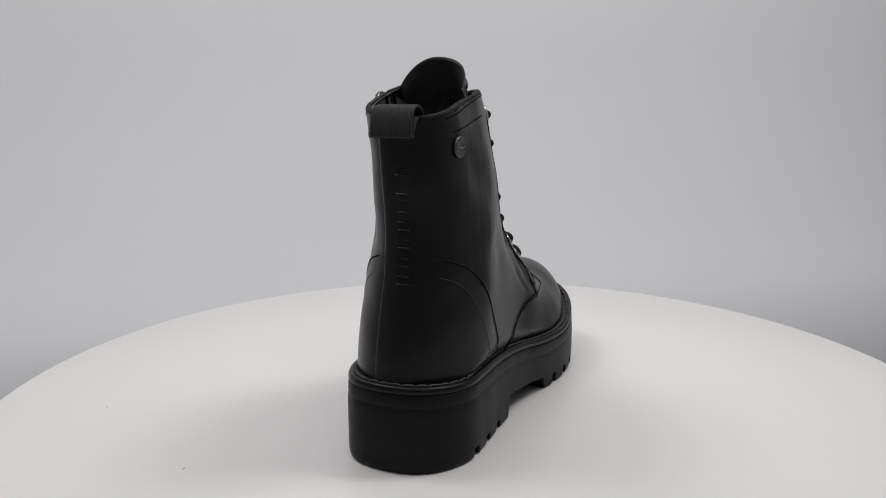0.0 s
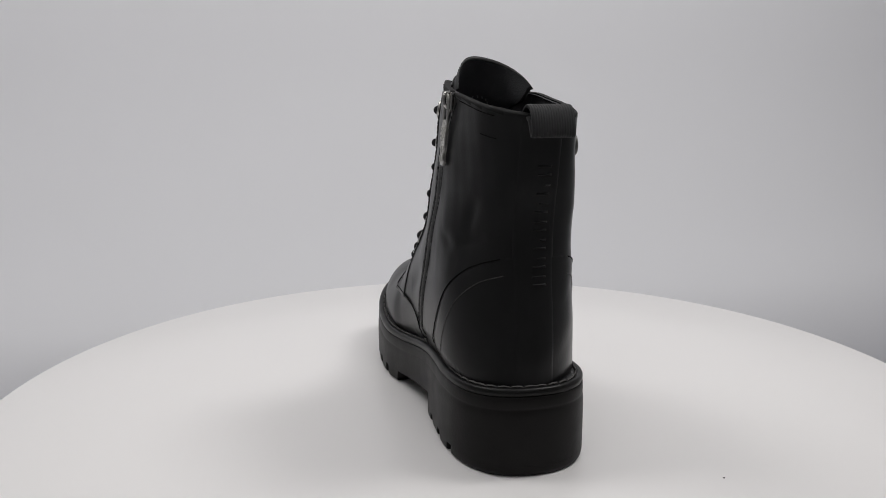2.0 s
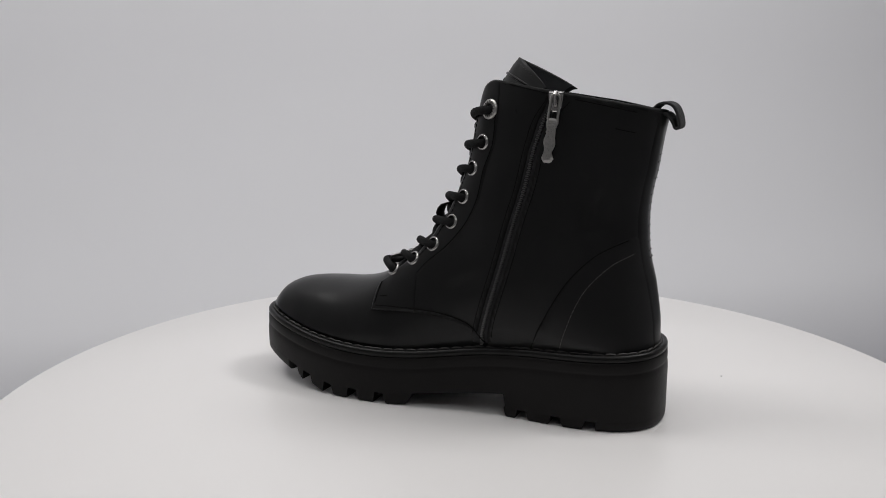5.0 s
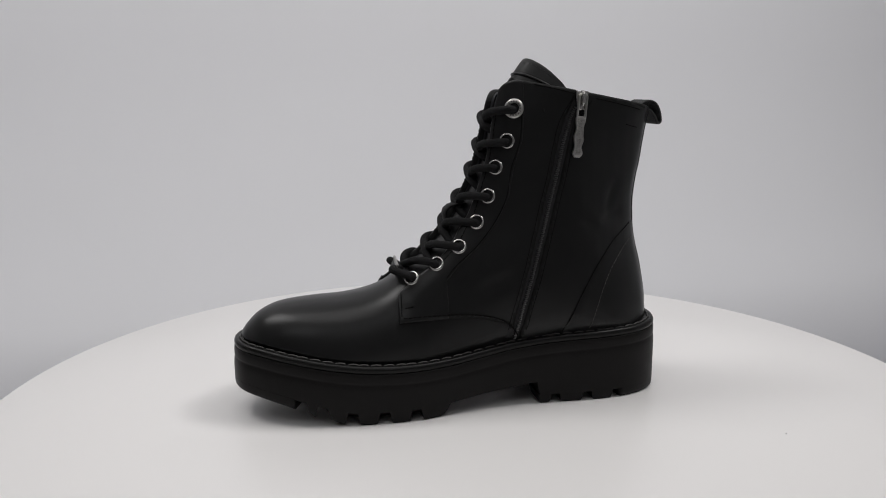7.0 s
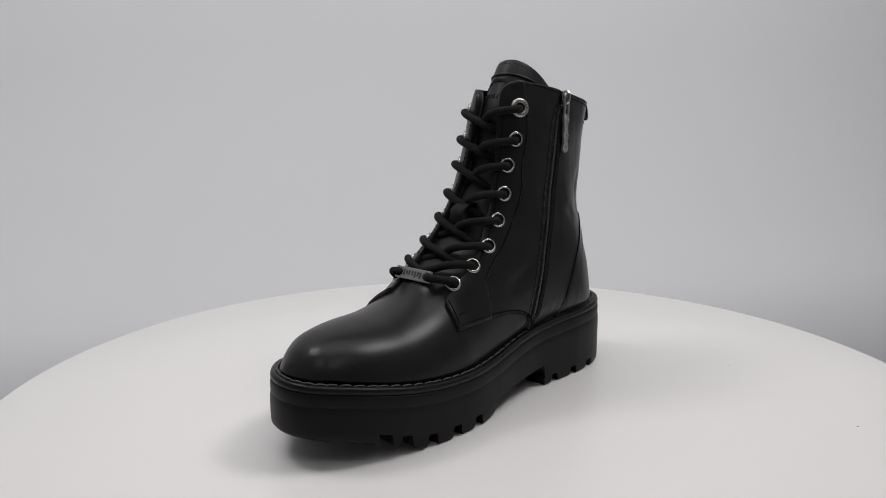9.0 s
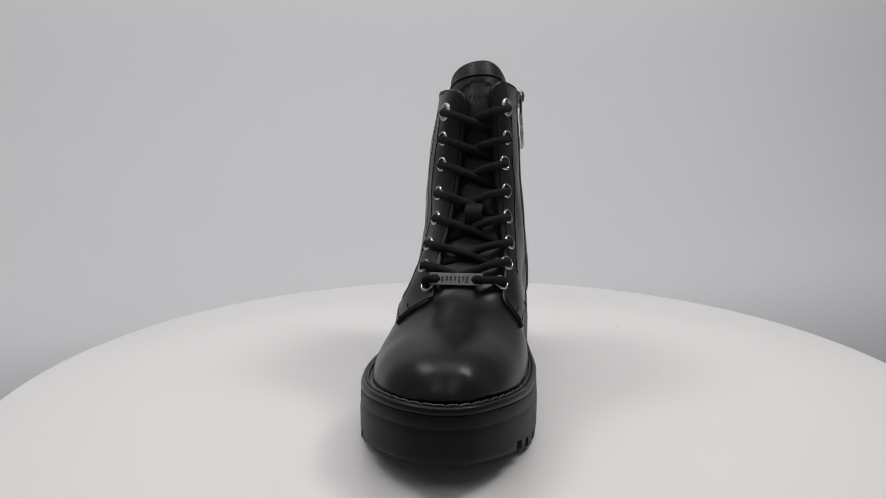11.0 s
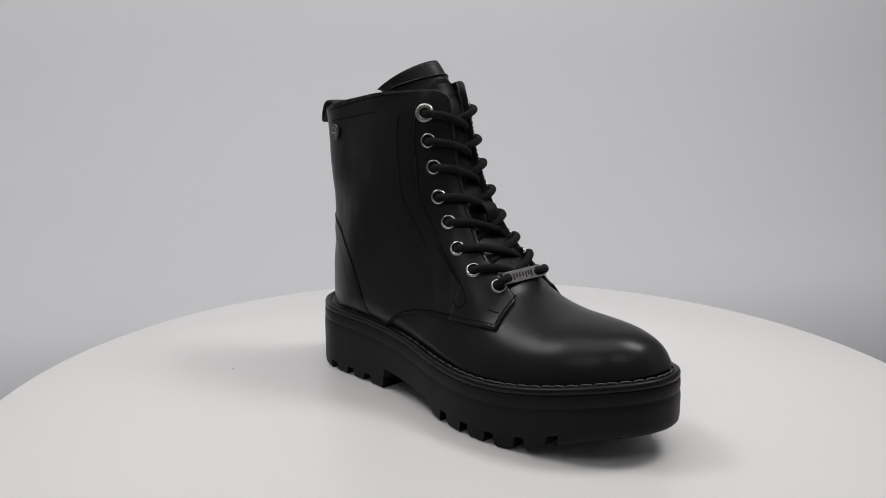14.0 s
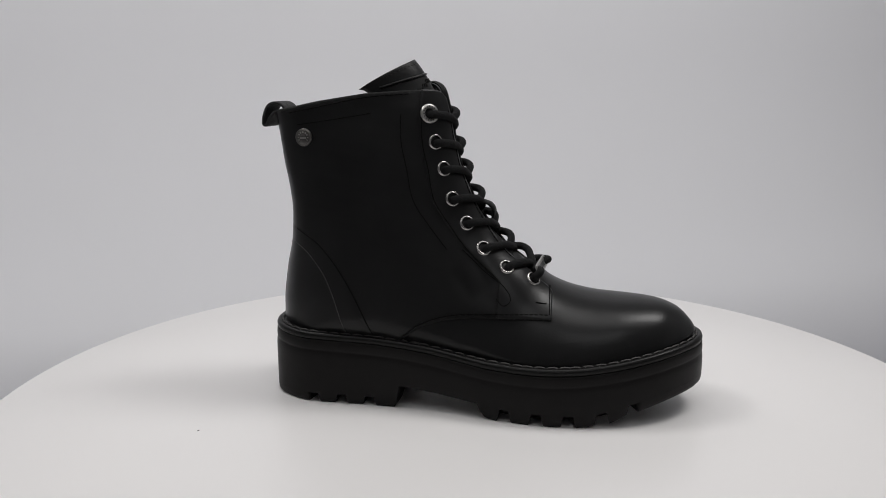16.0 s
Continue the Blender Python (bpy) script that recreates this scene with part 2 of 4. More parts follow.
def clip(phi):
    """The base form where phi > 0, cut cleanly along phi = 0: points, normals, phi, triangles."""
    pos = phi > 0
    n_in = pos[TRI].sum(1)
    tris = [tuple(t) for t in TRI[n_in == 3]]
    V, N, P = [BV], [BN], [phi]
    extra, made = [], {}

    def cut(i, j):
        key = (i, j) if i < j else (j, i)
        if key not in made:
            f = phi[i] / (phi[i] - phi[j])
            made[key] = len(BV) + len(extra)
            extra.append((i, j, f))
        return made[key]

    for t in TRI[(n_in == 1) | (n_in == 2)]:
        poly = []
        for k in range(3):
            i, j = int(t[k]), int(t[(k + 1) % 3])
            if pos[i]:
                poly.append(i)
            if pos[i] != pos[j]:
                poly.append(cut(i, j))
        for k in range(1, len(poly) - 1):
            tris.append((poly[0], poly[k], poly[k + 1]))
    if extra:
        e = np.array(extra)
        i, j, f = e[:, 0].astype(int), e[:, 1].astype(int), e[:, 2:]
        V.append(BV[i] * (1 - f) + BV[j] * f)
        N.append(BN[i] * (1 - f) + BN[j] * f)
        P.append(np.zeros(len(e)))
    V, N, P = np.concatenate(V), np.concatenate(N), np.concatenate(P)
    T = np.array(tris)
    used, T = np.unique(T, return_inverse=True)
    return V[used], N[used], P[used], T.reshape(-1, 3)


def panel(name, phi, height, mat, parent, label="", edge=1.0, skirt=2.5, cut_edge=False):
    """A sheet of leather on the form: lifted by height, with a rounded cut edge turned down by skirt."""
    V, N, P, T = clip(phi)
    k = 1 - np.clip(P / edge, 0, 1)
    h = height - edge * 0.8 * (1 - np.sqrt(np.clip(1 - k * k, 0, 1)))
    top = V + N * h[:, None]
    e = np.concatenate([T[:, [0, 1]], T[:, [1, 2]], T[:, [2, 0]]])
    key = np.sort(e, 1)
    _, idx, cnt = np.unique(key, axis=0, return_index=True, return_counts=True)
    rim = e[idx[cnt == 1]]
    ids = np.unique(rim)
    low = {int(i): len(top) + k for k, i in enumerate(ids)}
    verts = np.concatenate([top, top[ids] - N[ids] * skirt])
    faces = [tuple(t) for t in T] + [(b, a, low[int(a)], low[int(b)]) for a, b in rim.tolist()]
    ob = mesh_object(name, verts, faces, mat, parent, label)
    # the cut edge and a narrow rim go darker, painting in the seam's shade too
    if cut_edge:
        ob.data.materials.append(LEATHER_EDGE)
        side = np.concatenate([(P[T] < 1.0).any(1), np.ones(len(rim), bool)])
        ob.data.polygons.foreach_set("material_index", side.astype(np.int32))
    return ob


def tube(points, radius, sides=8, cap=True):
    """Verts and faces of a round cord along points; radius may vary."""
    p = np.asarray(points, float)
    r = np.broadcast_to(np.asarray(radius, float), (len(p),))
    t = np.gradient(p, axis=0)
    t /= np.linalg.norm(t, axis=1)[:, None] + 1e-12
    ref = np.array([0.0, 0.0, 1.0]) if abs(t[0][2]) < 0.9 else np.array([1.0, 0, 0])
    V, F = [], []
    n = np.cross(t[0], ref)
    for k in range(len(p)):
        n = n - t[k] * (n @ t[k])
        n /= np.linalg.norm(n) + 1e-12
        b = np.cross(t[k], n)
        for a in np.arange(sides) / sides * 2 * np.pi:
            V.append(p[k] + r[k] * (np.cos(a) * n + np.sin(a) * b))
    for k in range(len(p) - 1):
        for a in range(sides):
            i, j = k * sides + a, k * sides + (a + 1) % sides
            F.append((i, j, j + sides, i + sides))
    if cap:
        F.append(tuple(range(sides))[::-1])
        F.append(tuple((len(p) - 1) * sides + a for a in range(sides)))
    return V, F


def on_form(y, z, side, lift=0.0):
    """The place and the normal of the form seen from the outer (+1) or inner (-1) side at y, z."""
    m = np.sign(BX + 3) == side
    d = np.where(m, (BY - y) ** 2 + (BZ - z) ** 2, 1e9)
    k = np.argpartition(d, 6)[:6]
    w = 1 / (d[k] + 0.05)
    w /= w.sum()
    p, n = (BV[k] * w[:, None]).sum(0), (BN[k] * w[:, None]).sum(0)
    n /= np.linalg.norm(n)
    p = np.array([p[0], y, z])
    return p + n * lift, n


def frame_from(n, up=(0, 0, 1)):
    n = np.asarray(n, float) / np.linalg.norm(n)
    u = np.asarray(up, float) - n * (np.asarray(up, float) @ n)
    u /= np.linalg.norm(u)
    return np.stack([np.cross(u, n), u, n], 1)


def lathe(profile, sides=32):
    """A turned form about z from (radius, z) rows, as verts and faces; a closed profile."""
    V, F = [], []
    k = len(profile)
    for a in np.arange(sides) / sides * 2 * np.pi:
        V += [(r * math.cos(a), r * math.sin(a), z) for r, z in profile]
    for s in range(sides):
        t = (s + 1) % sides
        for i in range(k - 1):
            F.append((s * k + i, t * k + i, t * k + i + 1, s * k + i + 1))
    return V, F


def placed(V, at, n, up=(0, 0, 1)):
    return np.asarray(V, float) @ frame_from(n, up).T + np.asarray(at, float)


# ---- the tent and the turntable ----
FLOOR = 0.45  # depth of the tent's floor under the platter's top


def backdrop_sheet():
    """A hanging sheet, a little askew to the camera, whose lower end curls away behind: a shape added to darken it at
    the lower right.
    """
    prof = [(0.0, 1.5), (0.0, 0.8), (0.0, 0.3)]
    for k in range(1, 9):
        a = math.radians(34 * k / 8)
        prof.append((0.75 * (math.cos(a) - 1), 0.3 - 0.75 * math.sin(a)))
    y, z = prof[-1]
    for k in range(1, 21):
        a = math.radians(34 - 104 * k / 20)
        y, z = y - 0.0181 * math.sin(a), z - 0.0181 * math.cos(a)
        prof.append((y, z))
    V, F = [], []
    for x in np.linspace(-1.2, 1.2, 25):
        V += [(x, 0.82 + 0.3 * x + y, z) for y, z in prof]
    k = len(prof)
    for s in range(24):
        for i in range(k - 1):
            F.append((s * k + i, s * k + k + i, s * k + k + i + 1, s * k + i + 1))
    ob = mesh_object("backdrop", V, F, BACKDROP, unit=1)
    sol = ob.modifiers.new("thickness", "SOLIDIFY")
    sol.thickness, sol.offset = 0.004, 0
    return tagged(ob, "pale grey paper backdrop hanging behind the turntable", "backdrop", kind="structure")


def slab(name, lo, hi, mat, label, category):
    V = [(x, y, z) for x in (lo[0], hi[0]) for y in (lo[1], hi[1]) for z in (lo[2], hi[2])]
    F = [(0, 1, 3, 2), (4, 6, 7, 5), (0, 4, 5, 1), (2, 3, 7, 6), (0, 2, 6, 4), (1, 5, 7, 3)]
    return tagged(mesh_object(name, V, F, mat, smooth=False, unit=1), label, category, kind="structure")


backdrop_sheet()
slab("wall_left", (-1.22, -1.5, -0.47), (-1.202, 1.5, 1.5), GREY_CLOTH, "grey fabric side wall of the photo tent", "wall")
slab("wall_right", (1.202, -1.5, -0.47), (1.22, 1.5, 1.5), GREY_CLOTH, "grey fabric side wall of the photo tent", "wall")
# unseen, added behind the camera to bounce light on to the boot's front
slab("bounce_front", (-1.22, -1.52, -0.47), (1.22, -1.502, 1.5), FRONT_BOUNCE, "unseen dull grey bounce wall added behind the camera", "wall")
slab("wall_back", (-1.22, 1.502, -0.47), (1.22, 1.52, 1.52), GREY_CLOTH, "grey fabric rear wall behind the backdrop", "wall")
slab("floor", (-1.2, -1.5, -0.47), (1.2, 1.5, -FLOOR), BACKDROP, "pale grey floor of the photo tent", "floor")
slab("ceiling", (-1.22, -1.52, 1.502), (1.22, 1.5, 1.52), GREY_CLOTH, "grey fabric roof of the photo tent", "ceiling")

PLATTER_R = 337.2


SPECKS = ((102.0, -163.5, 0.8), (-114.0, -178.0, 0.6), (-225.0, -123.0, 0.6))


def turntable():
    table = tagged(new("turntable"), "round white turntable platter with a thin edge, turning slowly", "turntable")
    R = PLATTER_R
    V, F = lathe([(0, 0), (R * 0.5, 0), (R - 1.2, 0), (R - 0.35, -0.35), (R, -1.2), (R, -9), (R - 1, -10), (R * 0.5, -10), (0, -10)], 256)
    mesh_object("platter", V, F, PLATTER, table)
    V, F = lathe([(0, -10), (45, -10), (45, -24), (0, -24)], 48)
    mesh_object("hub", V, F, PLATTER, table)
    for x, y, r in SPECKS:
        V, F = lathe([(0, 0.25), (r * 0.6, 0.2), (r, -0.05)], 7)
        mesh_object("dust_speck", np.array(V) + (x, y, 0), F, LEATHER_EDGE, table)
    base = tagged(new("pedestal"), "white drum that carries the turning platter", "pedestal")
    V, F = lathe([(0, -24.2), (150, -24.2), (156, -30), (156, -FLOOR / U), (0, -FLOOR / U)], 96)
    mesh_object("drum", V, F, PLATTER, base)
    return table


TABLE = turntable()

# ---- the boot ----
BOOT = tagged(new("ankle_boot"), "black leather lace-up ankle boot with chunky lugged sole on a turntable", "boot")

TREAD = smooth_curve([-145, -42, 30, 38, 85, 100, 116, 130, 144, 161, 165], [-1.36, -1.36, -1.36, -1.36, -1.36, 2.0, 7.2, 11.5, 14.8, 17.5, 17.5])
BELLY = smooth_curve([-145, -139, -60, -42, -20, 0, 14, 26, 36, 85, 100, 116, 130, 144, 161, 165],
                     [15, 15, 15, 14.5, 12.5, 10.5, 9, 7.6, 6.6, 6.6, 10, 14.5, 18.5, 21.5, 24, 24])


def ring_stack(rows):
    """A closed wall round the sole's outline: each row is an outward step and a height (number or array)."""
    V, F = [], []
    for off, z in rows:
        p = RIM + RIM_N * np.asarray(off).reshape(-1, 1)
        V += np.column_stack([p, np.broadcast_to(z, (NS,))]).tolist()
    for r in range(len(rows) - 1):
        for s in range(NS):
            t = (s + 1) % NS
            F.append((r * NS + s, r * NS + t, (r + 1) * NS + t, (r + 1) * NS + s))
    return V, F


def fill(ids):
    """Quads across a ring, left to right, from heel to toe."""
    n = len(ids)
    out = []
    for k in range(n // 2):
        a, b = ids[k % n], ids[(k + 1) % n]
        c, d = ids[(n - k - 1) % n], ids[(n - k) % n]
        f = [a, b, c, d]
        g = []
        for x in f:
            if x not in g:
                g.append(x)
        if len(g) > 2:
            out.append(tuple(g))
    return out


def sole():
    y = RIM[:, 1]
    zt, zb = WELT_TOP(y), np.where(y < -41.6, 5.0, BELLY(y))
    # welt: a rounded strip with the stitch channel on its upper side
    rows = [(-14, zt - 1.2), (-6.2, zt - 0.6), (-5.0, zt - 0.9), (-4.2, zt - 1.0), (-3.2, zt - 0.3), (-1.6, zt - 0.2), (-0.6, zt - 0.8), (-0.05, zt - 2.2),
            (-0.05, zt - 3.6), (-0.4, zt - 4.4), (-3, zt - 4.6), (-14, zt - 4.6)]
    V, F = ring_stack(rows)
    welt = mesh_object("welt", V, F, WELT_RUBBER, BOOT, "black rubber welt with visible stitching round the upper")
    # midsole wall with a shallow groove and a soft ridge
    zw = zt - 4.5
    rows = [(-14, zw), (-2.4, zw), (-0.4, zw - 0.4), (0.0, zw - 1.4), (0.2, zw - 3.5), (0.25, zw - 6.0), (0.15, zw - 6.9), (-0.05, zw - 7.5), (0.1, zw - 8.3),
            (0.45, zw - 9.8), (0.6, zw - 11.5), (0.7, zw - 14), (0.7, (zw - 14) * 0.4 + zb * 0.6), (0.7, zb + 0.3), (0.7, zb + 0.05), (0.7, zb)]
    V, F = ring_stack(rows)
    V, F = list(V), list(F)
    n0 = (len(rows) - 1) * NS
    F += fill([n0 + k for k in range(NS)])
    F += fill([k for k in range(NS)])
    mesh_object("midsole", V, F, RUBBER, BOOT, "black rubber midsole with a moulded groove")
    # recessed tread core, so that the gaps between lugs are closed
    V, F = [], []
    zc = np.where(y < -44, 4.0, TREAD(y) + 3.5)
    p = RIM - RIM_N * 6
    V = np.column_stack([p, zb + 0.5]).tolist() + np.column_stack([p, np.where(y < -44, zc, np.where((y > 30) & (y < 104), zc, zb - 0.3))]).tolist()
    F = [(s, (s + 1) % NS, NS + (s + 1) % NS, NS + s) for s in range(NS)] + fill([NS + k for k in range(NS)]) + fill(list(range(NS)))
    mesh_object("tread_core", V, F, RUBBER, BOOT)
    return welt


def lug(y0, y1, side, slope=0.0):
    """One tread block: a stretch of the sole's edge from y0 to y1, reaching inwards."""
    n = 12
    order = np.argsort(RIM[:, 1])
    idx = [k for k in order if (RIM[k, 0] + 2) * side > 0]
    yy, xx = RIM[idx, 1], RIM[idx, 0]
    nx, ny = RIM_N[idx, 0], RIM_N[idx, 1]
    ys = np.linspace(y0, y1, n)
    px, qx, qy = np.interp(ys, yy, xx), np.interp(ys, yy, nx), np.interp(ys, yy, ny)
    low, high = TREAD(ys), BELLY(ys) + 0.15
    if y1 < -40:
        low, high = np.full(n, -1.36), np.full(n, 5.05)
    V, F = [], []
    taper = np.linspace(-1, 1, n)
    prof = [(0.7, 1.0, 0), (0.6, 0.45, 0.8), (0.3, 0.15, 1.4), (-0.8, 0.0, 2.0), (-22, 0.0, 2.0), (-22, 1.0, 0)]
    for off, f, tp in prof:
        V += np.column_stack([px + qx * off, ys + qy * off * 0.3 - taper * tp + slope * tp * (1 - taper) / 2, low + (high - low) * f]).tolist()
    k = len(prof)
    for r in range(k):
        s = (r + 1) % k
        for i in range(n - 1):
            F.append((r * n + i, r * n + i + 1, s * n + i + 1, s * n + i))
    F.append(tuple(r * n for r in range(k)))
    F.append(tuple(r * n + n - 1 for r in range(k))[::-1])
    return mesh_object("lug", V, F, RUBBER, BOOT, smooth=False)


def end_lug(name, keep, floor=None, roof=None):
    """The closed wall of the heel's back or of the toe, as one tread block."""
    idx = [k for k in range(NS) if keep(RIM[k])]
    if idx[0] == 0:
        cut = [i for i in range(len(idx) - 1) if idx[i + 1] != idx[i] + 1][0]
        idx = idx[cut + 1:] + idx[:cut + 1]
    n = len(idx)
    p, q, y = RIM[idx], RIM_N[idx], RIM[idx, 1]
    low, high = TREAD(y), BELLY(y) + 0.15
    if floor is not None:
        low = low * 0 + floor
    if roof is not None:
        high = high * 0 + roof
    V, F = [], []
    prof = [(0.7, 1.0), (0.7, 0.5), (0.7, 0.01), (-20, 0), (-20, 1)] if floor else [(0.7, 1.0), (0.7, 0.96), (0.65, 0.5), (0.35, 0.22), (-0.5, 0.06), (-2.0, 0.0), (-2.3, 0.0), (-20, 0.0), (-20, 1.0)]
    for off, f in prof:
        V += np.column_stack([p + q * off, low + (high - low) * f]).tolist()
    k = len(prof)
    for r in range(k):
        s = (r + 1) % k
        for i in range(n - 1):
            F.append((r * n + i, r * n + i + 1, s * n + i + 1, s * n + i))
    F.append(tuple(r * n for r in range(k)))
    F.append(tuple(r * n + n - 1 for r in range(k))[::-1])
    return mesh_object(name, V, F, RUBBER, BOOT)


WELT = sole()
LUGS = {1: ((-58.0, -41.5), (-78.0, -64.0), (-98.0, -84.0), (14.5, 30), (35.8, 50.7), (56.8, 71.2), (77.3, 92.2), (98.3, 112.2)),
        -1: ((-51.0, -41.5), (-74.0, -57.0), (-96.0, -80.0), (21.5, 42), (48.3, 62.9), (69.3, 83.5), (89.8, 102.2), (108.8, 115.5))}
for side, rows in LUGS.items():
    for y0, y1 in rows:
        lug(y0, y1, side, 2.6 if 0 < y0 < 28 else 0.0)
end_lug("heel_lug", lambda p: p[1] < (-103.5 if p[0] > 0 else -101.5), roof=5.05)
end_lug("toe_lug", lambda p: p[1] > (118 if p[0] > 0 else 122.5))

# upper: fields on the form
CX = np.interp(BZ, [60, 94, 118, 145, 171, 210, 240], [-5.5, -6.5, -6.5, -6.2, -5.8, -5.5, -5.5])          # middle of the lacing
GAP = np.interp(BZ, [60, 80, 94, 106, 118, 145, 171, 210, 240], [20, 21, 20.5, 19, 16, 11.8, 9.6, 7.6, 7.2])
BACK_X = np.interp(BZ, [40, 110, 200], [3, 5, 6.5])
OUTER = np.where(BY < -70, BX - BACK_X, BX - CX)
GAP = np.where(BY < -70, -0.1, GAP)
COLLAR_OUT = np.interp(BY, [-135, -118, -95, -63, -34, -20], [194.5, 197.3, 202, 206.8, 208.6, 208.6])
COLLAR_IN = np.interp(BY, [-135, -118, -73, -40, -28, -15], [195.5, 199.3, 207.3, 213, 215, 215])
SIDE_POLY_OUT = [(61.5, 62.5), (60.4, 74), (59.2, 86), (59.2, 100), (40, 130), (40, 260), (-160, 260), (-160, 20), (-50, 20), (-44, 38), (-36, 48), (-24, 56), (-8, 61), (12, 63.5), (40, 63.5)]
SIDE_POLY_IN = [(54.5, 61.5), (54, 75), (53.5, 86), (54, 100), (40, 130), (40, 260), (-160, 260), (-160, 20), (-55, 20), (-30, 40), (-20, 56), (0, 61.5), (25, 63)]


def rounded(d1, d2, r):
    """The lesser of two fields, with a rounded corner."""
    return np.where((d1 < r) & (d2 < r), r - np.hypot(r - d1, r - d2), np.minimum(d1, d2))


front_all = np.abs(OUTER) - GAP
quarter_out = rounded(np.where(BY < -70, np.minimum(OUTER - GAP, COLLAR_OUT - BZ), rounded(OUTER - GAP, COLLAR_OUT - BZ, 9.0)), poly_field(BY, BZ, SIDE_POLY_OUT), 5.0)
quarter_in = rounded(np.where(BY < -70, np.minimum(-OUTER - GAP, COLLAR_IN - BZ), rounded(-OUTER - GAP, COLLAR_IN - BZ, 9.0)), poly_field(BY, BZ, SIDE_POLY_IN), 5.0)
ZIP = np.array([(-71, 208), (-62, 190), (-57, 173), (-52, 150), (-47.5, 134), (-42, 113), (-36.3, 91), (-29.2, 67), (-25, 50), (-24, 40)])
zip_y = np.interp(BZ, ZIP[::-1, 1], ZIP[::-1, 0])
vamp = np.minimum(poly_field(BY, BZ, [(175, 20), (175, 92), (66, 94), (47, 92), (20, 80), (-20, 75), (-60, 60), (-70, 20)]), 9)
panel("vamp", vamp, 0.0, LEATHER, BOOT, "smooth black leather vamp over a rounded toe")
panel("quarter", np.where(BX > -200, quarter_out, 0), 1.6, LEATHER, BOOT, "outer quarter of smooth black leather", cut_edge=True)
panel("quarter", np.minimum(quarter_in, BY - zip_y - 3.4), 1.6, LEATHER, BOOT, "inner quarter of black leather before the zip", cut_edge=True)
panel("quarter", np.minimum(quarter_in, zip_y - BY - 3.4), 1.6, LEATHER, BOOT, "creased inner quarter of black leather behind the zip", cut_edge=True)
panel("zip_tape", np.minimum.reduce([7 - np.abs(BY - zip_y), COLLAR_IN - BZ - 1, -OUTER - 8, BZ - 44]), 0.3, WEBBING, BOOT, "black fabric zip tape")
COUNTER_OUT = [(-150, 121), (-121, 120), (-112, 118.5), (-103, 114), (-93, 108), (-81, 95), (-71, 78), (-62.5, 61), (-55, 44), (-50, 20), (-150, 20)]
counter = poly_field(BY, BZ, COUNTER_OUT)
panel("heel_counter", counter, 1.9, LEATHER, BOOT, "black leather heel counter with curved stitched edge", edge=1.5)
strip = np.minimum.reduce([12 - np.abs(BX - BACK_X), np.where(BY < -90, 20.0, -20.0), 196 - BZ, BZ - 30])
panel("backstay", strip, 2.2, LEATHER, BOOT, "black leather strip down the back with embossed marks", edge=3.5, skirt=0.6)
lining = np.minimum.reduce([np.where(OUTER > 0, COLLAR_OUT, COLLAR_IN) - BZ - 0.6, np.where(BY > -60, front_all, 20.0), BZ - 60])
lining = np.where(BY > -60, np.minimum(lining, np.maximum(quarter_out, quarter_in) - 0.6), lining)
panel("lining", lining, -1.2, LINING, BOOT, "black textile lining inside the shaft", skirt=1)
panel("insole", np.minimum(60.5 - BZ, BZ - 40), -2.0, LINING, BOOT)


FRONT = np.where((BN[:, 1] > 0.05) & (BY > -60) & (BZ > 60))[0]


def on_front(x, z):
    """The place and the normal of the form's front at x, z."""
    d = (BX[FRONT] - x) ** 2 + (BZ[FRONT] - z) ** 2
    k = np.argpartition(d, 8)[:8]
    w = 1 / (d[k] + 0.1)
    w /= w.sum()
    k = FRONT[k]
    n = (BN[k] * w[:, None]).sum(0)
    return (BV[k] * w[:, None]).sum(0), n / np.linalg.norm(n)


def shifted(rows, back):
    """The line of the eyelets moved backwards over the quarter, as a field that is positive in front of it."""
    r = np.array([(y - d, z) for (y, z), d in zip(rows, back)])
    r = r[np.argsort(r[:, 1])]
    return BY - np.interp(BZ, r[:, 1], r[:, 0])


STAY = (6, 9, 10.5, 12.5, 12.5, 12, 13.5, 21)


def eyestays(eyes_in, eyes_out):
    panel("eyestay", np.minimum(quarter_out, shifted(eyes_out, STAY)) - 0.05, 2.3, LEATHER, BOOT, "leather lace facing with eight eyelets", edge=0.8, skirt=1.5)
    panel("eyestay", np.minimum(quarter_in, shifted(eyes_in, STAY)) - 0.05, 2.3, LEATHER, BOOT, "leather lace facing with eight eyelets", edge=0.8, skirt=1.5)


